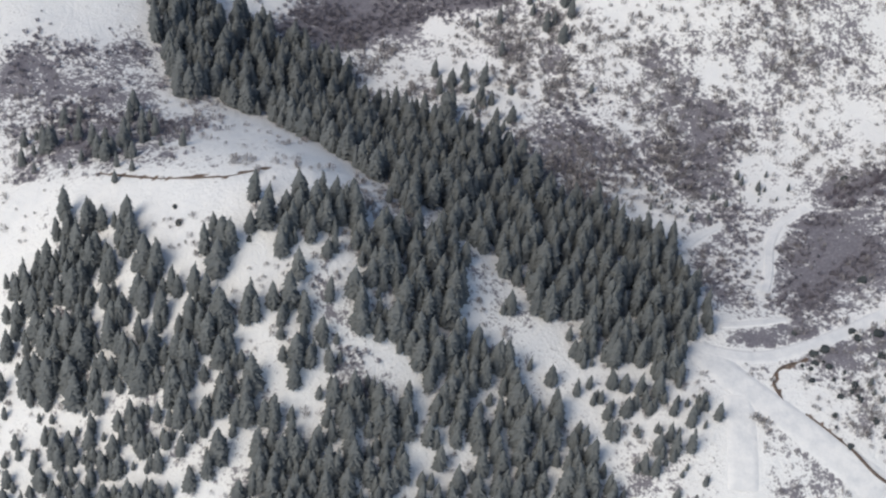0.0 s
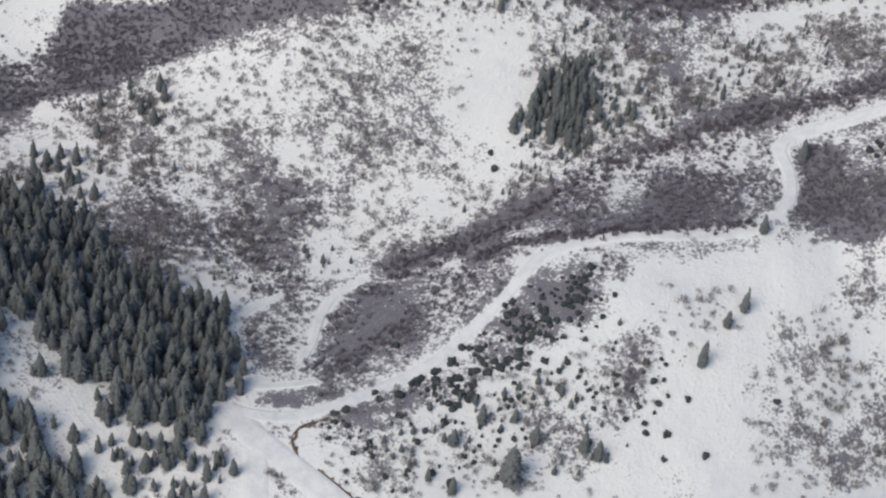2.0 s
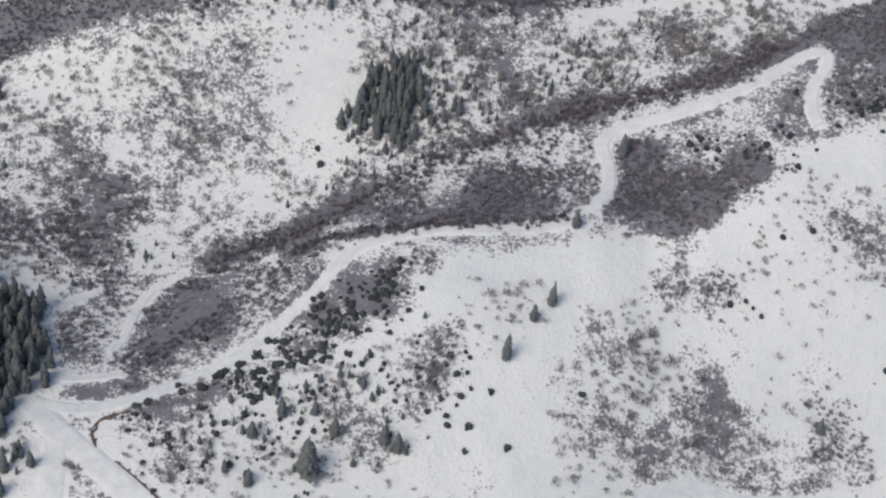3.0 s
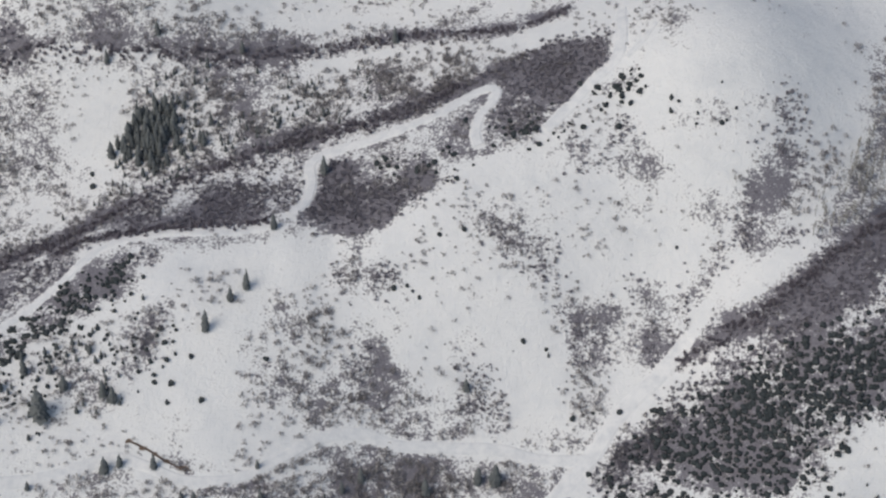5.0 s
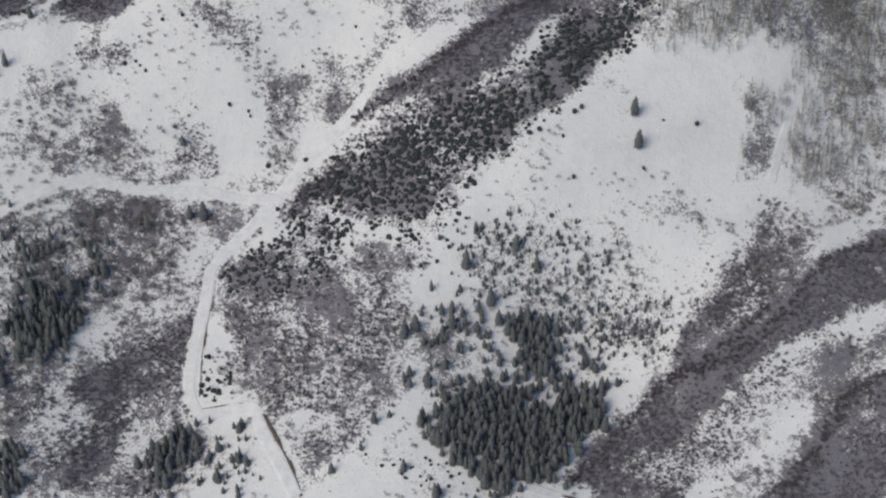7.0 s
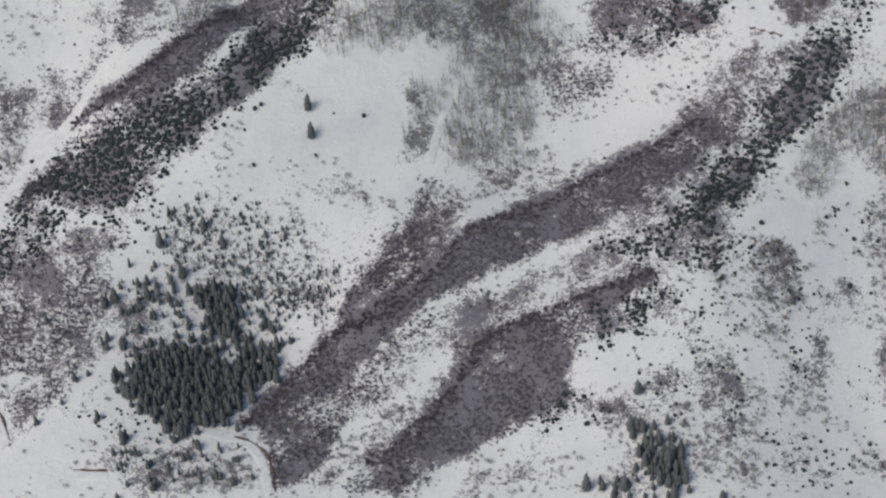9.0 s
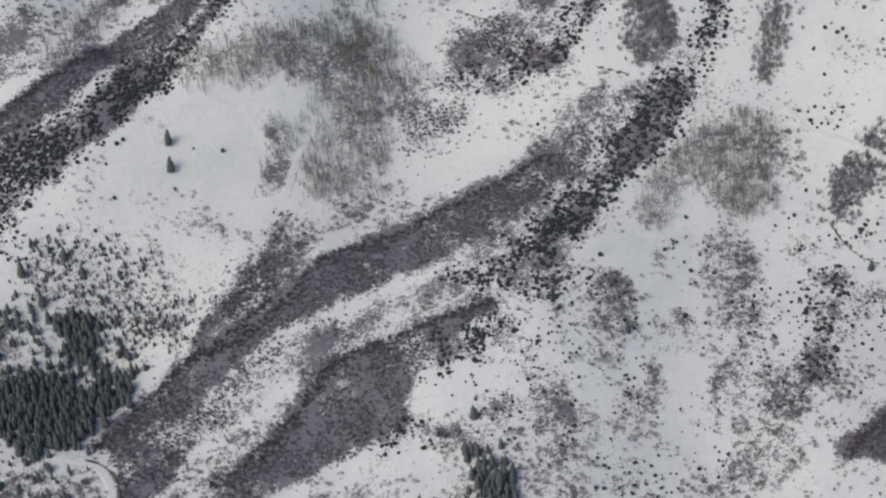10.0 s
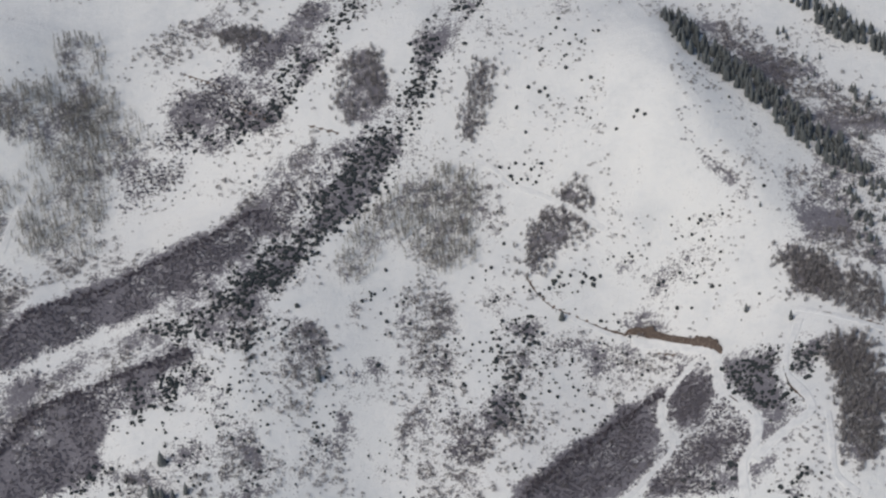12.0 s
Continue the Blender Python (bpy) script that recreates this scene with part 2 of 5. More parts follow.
area("brushd", (-40.9, 72.9), (-37.1, 71.4), (-37.5, 70.4), (-40.8, 70.5))
area("brushd", (-40.7, 73.4), (-38.7, 71.5), (-33.7, 67.5), (-33.9, 64.7), (-41.5, 64.7))
area("clear", (-6.1, 90), (12.7, 92.3), (9.5, 90.4), (7.1, 85.7), (1.9, 87.1), (-5.3, 86.6))
area("clear", (-10.7, 77), (0.6, 82.3), (0.7, 72.9), (-13.7, 71.9))
area("brushd", (-33.2, 125.8), (37.2, 125.8), (15.5, 125.4), (-6, 121.3), (-18.4, 120.2), (-28.2, 120.3))
area("scrubs", (-33.2, 125.8), (-27.9, 124.5), (-29, 120.8), (-32.6, 120.3))
area("scrub", (34.3, 118.1), (42.6, 116.4), (42.1, 111.7), (36.8, 109), (33.6, 112.3), (29.6, 113.2), (27.5, 111.7), (24.9, 111.5), (13.4, 108.9), (3.3, 108.1), (3.1, 110.1), (13.3, 110.9), (23.5, 111.9), (28.9, 115.6))
area("scrubs", (29.5, 111.6), (34.2, 111.6), (40.8, 111.8), (37.4, 107.3), (34.1, 104.7), (29.6, 103), (27.9, 106.8))
area("brushd", (-11.4, 118.7), (-1.1, 120.3), (16.4, 119.4), (34.3, 117.5), (30.2, 114.6), (23.5, 111.9), (13.3, 110.9), (3.1, 109.7), (-6.9, 107.1), (-11.5, 104.4), (-13.9, 107.3))
area("junipers", (14.3, 104.9), (23.6, 106.5), (25.6, 103.1), (30.2, 103.3), (34.2, 106.1), (43.3, 110), (45.9, 108), (39.4, 104.3), (30.2, 101.9), (22.5, 98.5), (18.5, 100), (15.8, 102.3))
area("juniper", (28.2, 104.7), (34.2, 106.1), (33.5, 104.4), (28.9, 103.4))
area("scrub", (10.5, 100.4), (21.1, 100.1), (23.8, 98.4), (17.4, 94.7), (12.2, 93.4), (5, 94.8), (8, 98.4))
area("brush", (44.3, 118.3), (53.5, 117.3), (49.8, 109.8), (45.3, 110.5))
area("scrubs", (36.1, 103.8), (43.2, 104.1), (48.4, 99.1), (46.5, 97.8), (43.2, 98.6), (38, 98.8), (35.8, 101.3))
area("brushd", (41.9, 97.4), (47.1, 96.9), (46.5, 94.2), (43.3, 94.7))
area("brushd", (30.4, 90.9), (36.8, 90.6), (39.4, 87.1), (42, 83.3), (40.7, 76.7), (36.9, 78), (37.5, 84.1), (34.3, 87.6))
area("scrubs", (34.2, 89.4), (36.8, 90.1), (39.4, 86.7), (36.9, 86.9))
area("brush", (23.8, 96.5), (34.2, 97.2), (42, 93.7), (36.8, 90.6), (27.8, 90.7))
area("brushd", (26.4, 95.3), (30.3, 93.8), (35.5, 91.4), (34.2, 89.4), (29.1, 91.3))
area("scrubs", (10.5, 88.6), (17.4, 92.4), (18.8, 89.6), (17.6, 86.6), (15.1, 87), (11.3, 86.4))
area("brushd", (17, 87.6), (19.5, 87.1), (21.5, 84.4), (20.3, 84.3))
area("brush", (3.7, 84.6), (11.3, 86.4), (17.8, 81.8), (29.2, 81.7), (30, 76.9), (21.8, 75), (14.2, 75.5), (4.3, 74.8), (1.5, 79.8))
area("scrubs", (12.7, 81.3), (17.8, 81.8), (21.7, 78.4), (19.2, 76.2), (14.2, 76.5))
area("scrubs", (24.1, 83.2), (29.9, 81.7), (30, 76.3), (24.9, 76.7))
area("scrubs", (40.7, 88.6), (42.3, 88.2), (42.6, 82.3), (40.7, 83.3))
area("brushd", (37.5, 83.2), (40.7, 82.8), (40.7, 76.1), (37.5, 77.4))
area("scrubs", (43.9, 89.7), (49.7, 88.9), (51.6, 90), (52.9, 90.9), (51.5, 85.9), (48.9, 81.7), (45.8, 81.6), (46.5, 85.8))
area("scrubs", (53.9, 94.6), (55.2, 94.6), (55.4, 91.2), (52.2, 86.9), (51.3, 88.5), (53.9, 91.3))
area("brushd", (49.7, 99.1), (51.3, 98.6), (54.2, 96), (54.8, 94.1), (53.9, 94.1), (52.3, 96.8))
area("brushd", (53.1, 86.7), (57.2, 86.3), (57.1, 84.5), (53.4, 85))
area("scrubs", (56.7, 91.6), (58.1, 97.1), (62.5, 108.5), (65, 108.4), (62.9, 100.4), (63.8, 92.7), (61.8, 90.9))
area("dots", (44.5, 105.3), (56.2, 106), (56.2, 102), (43.2, 102.8))
area("aspen", (64.5, 94), (69.8, 102.4), (75.5, 111.8), (74.1, 98.8), (69.1, 93.6), (64.4, 91.4))
area("clear", (43.3, 93.8), (48.4, 92.9), (53.6, 94.6), (51.6, 90.5), (44.6, 90.2))
area("clear", (44.5, 78.8), (49.6, 82.2), (52.2, 86.9), (55.5, 92.7), (57.5, 96.1), (58, 92.6), (55.3, 87.5), (52.1, 83.5), (47.6, 79.5))
area("scrubs", (-11.3, 76.5), (-10.4, 81), (-7.7, 84.9), (-6.3, 83.7), (-8.5, 79.9), (-10, 76.5))
area("dots", (-26.5, 81.8), (-13.9, 83.6), (-6.6, 86.3), (-5.3, 79), (-12.8, 73.2), (-24.9, 72.2))
area("brush", (-2.8, 86.5), (-0.3, 87.4), (-0, 84.2), (-2.5, 84))
area("brush", (0.1, 81.9), (3.9, 82.3), (5.6, 73.9), (0.8, 73.1))
area("brush", (-20.5, 67.7), (-7.8, 67.9), (-0.7, 68.2), (8.7, 73), (27.7, 75.3), (31.4, 74), (28.1, 68.1), (19.3, 61.4), (14.2, 56), (10.7, 51), (5.3, 50.7), (-19, 55))
area("brushd", (3, 66.6), (16.4, 72), (27.9, 72.2), (30.9, 69.2), (22.7, 63.2), (17.2, 61.1), (9.3, 65))
area("brushd", (-17.5, 65.7), (3, 66.6), (9.6, 62.2), (7.5, 55.9), (-12, 55.6))
area("firs", (-4.6, 64.7), (16, 68), (19.3, 61.4), (14.2, 56), (-0.4, 53.6), (-3.9, 59.2))
area("stand", (5.5, 55.5), (11.9, 59.8), (14.2, 56.7), (10.7, 51), (6.1, 50.1))
area("stand", (0.7, 49.6), (5.4, 50), (5.1, 46.8), (1.1, 46.4))
area("firs", (-18.9, 54.4), (2.3, 53.7), (5.7, 46.8), (-8.3, 44.6), (-17.8, 47.2))
area("scrub", (12.3, 45.6), (18.9, 51.3), (28, 57.7), (30.1, 64.1), (35.6, 69), (38.6, 71.5), (37.2, 69.1), (31.7, 63.8), (30.3, 55), (29.1, 47.5), (19.4, 46.8))
area("scrubs", (11.7, 39), (13.2, 44.3), (19.3, 47.5), (29.1, 47.5), (30.3, 43.6), (27.4, 42.3), (24.8, 33), (11.2, 32.4))
area("stand", (24.4, 36.3), (29.6, 43.3), (31, 40.5), (27.5, 34.7))
area("firs", (26.7, 42.3), (38.7, 42.5), (39.4, 33.1), (27.7, 33))
area("stand", (6, 39.1), (9, 38), (9.1, 32.2), (6.9, 32.1))
area("juniper", (47.9, 73.3), (61.8, 80.6), (71, 80.4), (75.6, 87.7), (79.5, 93.6), (85.7, 94.8), (91.1, 93.6), (87.2, 88.9), (79.4, 79.9), (69.6, 72.3), (63.7, 68.8), (59.2, 65.2), (54.6, 66.8), (50, 66.3))
area("junipers", (44.5, 76.8), (55.6, 78.5), (49.4, 74.6), (48.4, 66.7), (43.6, 68.1), (39.6, 69))
area("juniper", (32.9, 63.9), (39.8, 66.7), (43.6, 68.1), (49.2, 66.5), (48.7, 62.4), (43.5, 59), (33.2, 61.3))
area("junipers", (51.5, 65.9), (60.7, 65.7), (63.7, 68.1), (68.2, 69.2), (62.3, 63.1), (56.2, 63.5))
area("scrub", (49, 82.8), (55.3, 84.5), (63.1, 88.3), (70.8, 94.3), (75.5, 97.2), (81.1, 96.2), (75.6, 91), (71, 83.9), (63.3, 81.9), (55.4, 82))
# shaded snow below the crest, imitated by scrub and greyed ground
area("scrubs", (38.8, 69.2), (44.6, 76.4), (55.5, 81), (71, 83.1), (75.6, 87.7), (71, 80.4), (61.8, 80.6), (47.9, 73.8), (42.8, 67.8))
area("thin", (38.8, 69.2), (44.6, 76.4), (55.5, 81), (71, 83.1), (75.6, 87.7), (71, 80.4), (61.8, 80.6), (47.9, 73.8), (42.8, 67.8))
area("scrubs", (41, 52.2), (49, 57), (56.4, 58), (58.7, 55.5), (56, 48.6), (56.3, 43), (51.5, 37.2), (47.3, 35.3), (42.6, 39.9), (39.6, 45.3), (40, 49.5))
area("scrubs", (31.6, 61.3), (39.6, 59.4), (44.5, 56.1), (37.1, 52.9), (33.3, 52.1))
area("scrubs", (45.8, 58.9), (51.6, 64.3), (57.8, 62.6), (60.8, 60.6), (57.9, 58), (50.5, 57.6))
area("junipers", (31.2, 49.5), (36.4, 52.3), (37.3, 49.9), (33.8, 46.1), (31.5, 46.4))
area("clear", (34.2, 50.5), (37.9, 52), (38.4, 45.4), (34.6, 46))
area("clear", (41.3, 58.2), (50.2, 62.1), (50.4, 59.1), (44.5, 55.3))
area("clear", (60.9, 59.4), (66.1, 59.2), (64.6, 56.1), (61, 55.7))
area("stand", (64.9, 45.5), (69.9, 47.3), (75.8, 44.7), (79.5, 48.3), (84.6, 46.9), (83.8, 43.7), (79.4, 40.1), (75.8, 33.7), (70.2, 33), (65.9, 35.5), (61.5, 39.3))
area("stand", (71.3, 55.5), (73.5, 56.5), (78, 53.6), (77.2, 48.8), (72.8, 50.8))
area("firs", (58, 55.4), (63.9, 57.8), (69.8, 58.1), (71.3, 53.7), (67, 48.8), (59.8, 44.7))
area("firs", (71.3, 57.2), (81.7, 57.5), (86.1, 52.6), (86.1, 48.4), (78.7, 48.2), (72.8, 51.5))
area("firs", (58.4, 44.5), (64, 48.9), (71.3, 49.1), (65.6, 44.1), (61.5, 38.9), (60, 39.5))
area("firsmall", (65.2, 64.4), (78.7, 65.7), (86.2, 61), (93.6, 58.5), (92, 52), (83.2, 54), (74.2, 58.8), (66.8, 60.5))
area("dots", (52.9, 38.6), (58.4, 43.1), (61.5, 37.4), (68.8, 31.9), (47.5, 31.6))
area("aspen", (102.5, 82.9), (107.2, 84.6), (109.2, 83.4), (105.7, 74.8), (101.5, 74), (103.2, 78.9))
area("aspen", (109.9, 82.3), (122.9, 85.4), (122.2, 74.9), (115.3, 73.4), (108, 73))
area("aspen", (88, 90), (91.9, 93.4), (123.8, 99.9), (123, 86.8), (112.9, 86.9), (109, 89.7), (105, 90.5), (101.8, 87.4), (91, 86.5))
area("scrubs", (93.5, 55.3), (97.3, 59.6), (106, 72), (108.3, 70.9), (107.2, 65.5), (104.7, 60.9), (100.9, 56.6), (94.1, 50.3), (92.3, 49.1))
area("brushd", (108.3, 71.6), (122.2, 75.7), (121.9, 71.6), (110.4, 68.9), (112.5, 65.2), (103.1, 56.5), (97.1, 53.4), (104.7, 60.1))
area("brush", (90.7, 70.5), (100.6, 69.1), (96.7, 63.6), (91.5, 67))
area("clear", (78.7, 77.5), (87.9, 87.7), (105, 89.3), (108.1, 86.3), (102.5, 83.2), (102.2, 73.5), (104.5, 73.2), (99.9, 70.4), (90.8, 72.9), (78.7, 71.1))
area("scrub", (78.9, 35), (90.7, 48), (96, 49.6), (106.5, 54.6), (113.3, 62.2), (123.9, 67.1), (131.1, 71.4), (140.1, 74.6), (149.3, 79.1), (151.8, 75.2), (143.5, 68), (135.4, 63.5), (127.5, 60.5), (118.7, 56.8), (108.3, 51.6), (101.5, 47.5), (94.6, 42.9), (88.1, 36.9), (83.5, 32))
area("scrubs", (149.3, 79.1), (156.9, 87.5), (162.5, 89.5), (160.2, 82.8), (153.5, 75), (145.3, 67.5), (139.8, 62), (134.5, 61.4))
area("scrubs", (83.5, 32), (94.6, 42.9), (101.5, 47.1), (108.4, 50.7), (118.8, 53.7), (115.4, 48.1), (108.6, 43.2), (98.5, 36.4), (92.1, 30.5), (87.6, 24.2), (83.4, 24.3))
area("brushd", (89.2, 24.1), (97.1, 31.9), (107, 40.7), (115.4, 49), (126.6, 55.7), (131.8, 55.5), (130.1, 49.8), (117.1, 47), (109.6, 39.5), (100.5, 31.5), (92.6, 24))
area("scrub", (94.3, 23.9), (102.3, 30.5), (109.6, 38.6), (115.4, 46.2), (126.6, 49.5), (139.6, 53.3), (141.2, 51), (130.9, 46.7), (128.3, 41.8), (126.5, 37.7), (127.3, 35.1), (119, 31.7), (107.5, 25.8), (102.6, 23.4))
area("scrub", (84.6, 29), (93.5, 34.7), (92.2, 29.6), (87.6, 24.2), (84.2, 24.3))
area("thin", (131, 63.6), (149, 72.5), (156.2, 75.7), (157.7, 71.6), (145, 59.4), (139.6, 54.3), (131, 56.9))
area("junipers", (139.8, 60.8), (149.9, 72.3), (156.2, 75.7), (158.3, 81.2), (164.1, 87.7), (168.9, 91.6), (173, 97.5), (176.6, 97.3), (174.4, 92.2), (170.3, 85.8), (167.1, 79.1), (160.4, 72.6), (155.7, 66.4), (150.9, 57.8), (151.4, 51.3), (146.3, 51.2), (141.3, 53.8))
area("junipers", (131, 59.1), (139.7, 58.5), (141.3, 53.8), (135.3, 53.4))
area("juniper", (158.1, 77.5), (165, 86.8), (171.4, 89), (172.1, 86.6), (167.1, 79.1), (159.5, 72.6), (156, 72.7))
area("juniper", (145.9, 62.6), (150.7, 71.1), (156.8, 70.6), (155.7, 67.5), (149.4, 62.1))
area("junipers", (130.9, 47.7), (141.2, 49.1), (144.5, 47.9), (139.3, 44.2), (130.8, 39.7), (129.1, 43.4))
area("juniper", (130.9, 46.7), (138.6, 46.9), (133.4, 42.7), (130.8, 41.4))
area("junipers", (120.7, 30.7), (124, 35.4), (131.5, 35), (132.3, 32.1), (124, 31.3))
area("dots", (135, 40.7), (143.6, 46.3), (151.2, 48), (162.6, 42.9), (155.2, 32.4), (148.5, 28.2), (137.3, 34.1))
area("dots", (152.8, 61), (161.7, 54.9), (163, 48.9), (154.2, 42.5), (149.4, 46.3))
area("stand", (136, 31.1), (138.7, 27.9), (142, 28.6), (142.5, 21.5), (139.3, 22.4), (136.2, 27.2))
area("firs", (127.2, 24.6), (138.5, 23.2), (154.6, 22.3), (130.4, 21.8))
area("brush", (109.1, 24.9), (122.3, 29.8), (134.7, 29.6), (135.3, 23.3), (122.3, 22.3), (109.2, 23))
area("aspen", (161.2, 70.7), (165.9, 75.6), (170.8, 80.9), (179, 84.2), (185.1, 82.6), (183.8, 69.5), (176.7, 68.4), (175.5, 74.4), (169.2, 73.1), (165.9, 64.6), (162.5, 65))
area("brushd", (164.5, 63.5), (166.7, 63.8), (165.4, 57.4), (163.7, 57.9))
area("brushd", (174.9, 68.3), (178.5, 68.5), (177.5, 50.5), (173.3, 50.4))
area("brush", (156.4, 38.6), (164.2, 42.5), (163.3, 31.1), (156.3, 24.5), (153.4, 28.9))
area("brushd", (142.1, 32.4), (153.8, 36.6), (154.7, 24.2), (143.4, 23.2))
area("brushd", (171.3, 47.2), (181.5, 48.8), (187, 47), (185.5, 34.9), (176.1, 35.7), (172.2, 38.3))
area("scrubs", (179.9, 48.8), (186.2, 45.3), (185.3, 38.5), (177.4, 40.3))
area("scrubs", (163.7, 52.1), (165, 52.4), (164.2, 42.5), (162.9, 42.3))
area("junipers", (165.9, 53.3), (169.3, 53.9), (171.4, 47.9), (165.4, 47.1))
area("dots", (165.9, 64.6), (174.7, 65.6), (173.9, 56.9), (166.2, 56.7))
area("dots", (182, 69.5), (189.8, 70.2), (188.9, 62.5), (181.7, 66))
area("dots", (175.4, 55.3), (182.5, 57.2), (185.1, 50.4), (175.8, 50.4))
area("brushd", (164.5, 26.1), (175.2, 35), (185.5, 34.9), (184.9, 30.3), (174.3, 26.2))
area("scrubs", (124.5, 88.7), (135.2, 90.3), (136.9, 86.9), (127.6, 84.4), (124.8, 81.8))
area("scrubs", (129.7, 95.7), (141.1, 101.5), (153.1, 99.8), (150.1, 93.9), (141.7, 93), (135.2, 90.7))
area("junipers", (131.6, 94.7), (146.6, 98.3), (155.8, 99.3), (150.9, 92.8), (140.8, 91.9))
area("brushd", (141.4, 84.2), (146, 85), (149.5, 83.3), (147.6, 80.9))
area("brushd", (107.8, 72.1), (116.7, 73.6), (125.7, 80), (123.9, 76.2), (113.2, 67.1), (108, 62.1), (104.5, 61.2))
area("brush", (113.2, 68.1), (122.1, 76.3), (131.1, 75.6), (129.3, 71.8), (118.5, 68.3))
area("aspen", (92.6, 89.7), (100.8, 95), (113.3, 101.2), (120.6, 103.4), (119.6, 98.4), (125.2, 98.3), (129.7, 94.8), (128.7, 89.6), (122.2, 87.7), (123, 81.8), (116.7, 75), (108.7, 73.1), (107.8, 76.4), (110.5, 83.3), (108.7, 85.2), (109.7, 89.2), (104.4, 90.2), (97.2, 87))
area("clear", (151.8, 58.8), (157.3, 64.4), (164, 62.5), (163.2, 52), (156.5, 52.1))
area("grove", (160.8, 93.4), (161.6, 101.3), (166.4, 104.1), (170.3, 99.3), (169.3, 93.6), (163.6, 90.4))
area("grove", (139.2, 112.9), (147.2, 113.9), (150.5, 108), (144.6, 107.6))
area("scrubs", (131.2, 98.8), (139.8, 104.7), (144, 100.5), (135.3, 96.4))
area("brushd", (152.4, 82.6), (156.1, 88.5), (161.7, 91.4), (162.7, 88.7), (158.1, 83.7), (152.5, 79.6))
area("grove", (181.5, 93.1), (184.5, 99.4), (189.3, 100.2), (187.2, 92.8), (184.2, 88), (181.4, 88.1))
area("brushd", (182.2, 84.1), (187.7, 81.4), (188.3, 73), (183.7, 69.5))
area("grove", (191, 71.9), (194.8, 76.4), (199.7, 81), (203.1, 76.3), (202, 73.5), (196.4, 70.5), (193.5, 67.5), (191.7, 67.6))
area("junipers", (194.4, 66.1), (203.4, 67.3), (203.3, 65.1), (196, 63.1))
area("dots", (188.7, 84.5), (196.1, 84.2), (195, 80.4), (189.5, 80.4))
area("dots", (207.1, 68.2), (222.8, 65.5), (227.6, 53.5), (215.3, 59.4), (210.4, 64.7))
area("dots", (194.2, 106.8), (206.6, 107.2), (205.2, 97.9), (194.9, 99.6))
area("brushd", (208.4, 62.1), (215.1, 56.9), (208.2, 58.1))
area("junipers", (185.1, 54), (188.8, 61.4), (194.1, 59.7), (192.1, 54.3), (188.4, 43.3), (185.8, 43.5))
area("brush", (186.9, 55.9), (202.9, 58.1), (202.2, 45.5), (191.7, 41.4))
area("brushd", (197.6, 59.8), (202.9, 58.1), (202.6, 53.1), (198.2, 53))
area("brush", (172.9, 62.6), (180, 64.9), (178.9, 48.9), (182.2, 35.1), (172.7, 36.4), (171.1, 47.2))
area("forest", (215.8, 108.4), (219.1, 108.5), (225.8, 98.3), (237.5, 87.3), (243.9, 80.9), (246.7, 75.2), (243.2, 75.8), (235, 81.9), (226.9, 90.8), (218.3, 98.3))
area("brushd", (219.2, 110), (228.5, 107.5), (237, 98.5), (250.7, 85.7), (249, 74), (239.1, 85.2), (227.2, 94.2))
area("scrubs", (222.8, 107.2), (230.3, 106.2), (236.8, 97.2), (237.9, 91), (230.1, 94.8))
area("forest", (238.6, 112.6), (242.4, 112.4), (253.3, 103.4), (252.8, 99.8), (245.1, 103.8))
area("firs", (233.6, 110.2), (239.2, 101.3), (251.1, 88.1), (250, 81), (240.3, 95))
area("brushd", (232.6, 76.1), (237.8, 75.2), (240.3, 67.4), (247.5, 64.5), (246, 54.9), (234.6, 62.8))
area("scrubs", (233.4, 75.1), (236.9, 75.2), (239.5, 67.5), (237.2, 63.3), (233.6, 69.2))
area("firs", (237.4, 86.1), (248.8, 72.8), (246.8, 59.7), (240.3, 67.4))
area("scrub", (217.7, 84.6), (219.1, 79.4), (225.2, 73), (228.3, 68.7), (226.7, 69.9), (219.8, 76.9), (217.4, 81.2))
area("grove", (230.3, 62.9), (235.3, 61.5), (245, 52.6), (244.4, 44.2), (231.8, 53.5), (231.4, 57.2))
area("grove", (236.2, 43), (240.9, 42.1), (242.8, 34.4), (240.6, 19.6), (235.5, 20.3), (235.4, 28.8), (235, 37.3))
area("scrub", (188.1, 32.2), (196.8, 38.6), (205.7, 46.6), (212.7, 48.5), (210.6, 42.7), (211.6, 32.7), (203.8, 26.1), (192.3, 30.3))
area("scrubs", (212.7, 48.5), (217.9, 49.4), (219, 42), (223.4, 30.2), (222.1, 24.9), (220.6, 18), (208.5, 23.4), (214.1, 33.4))
area("juniper", (221.4, 46.3), (228.5, 43.5), (228, 35.4), (229.7, 30), (226.5, 29.2), (224.5, 32.6), (221.2, 39.7))
area("juniper", (230.9, 42.7), (235.2, 42), (232, 35.9), (229.9, 38.1))
area("junipers", (214.2, 24.9), (221.3, 25.2), (220.6, 18), (213.8, 20.6))
area("junipers", (226.2, 19.9), (230.7, 19.1), (229.6, 16.1), (225.1, 16.8))
area("brush", (206.3, 56.2), (214.9, 54.3), (212.7, 48.5), (206.7, 48.9))
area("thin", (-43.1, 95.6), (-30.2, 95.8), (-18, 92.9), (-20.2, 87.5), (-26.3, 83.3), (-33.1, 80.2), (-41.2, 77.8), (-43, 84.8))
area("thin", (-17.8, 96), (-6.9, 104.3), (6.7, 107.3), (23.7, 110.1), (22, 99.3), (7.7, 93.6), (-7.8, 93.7))
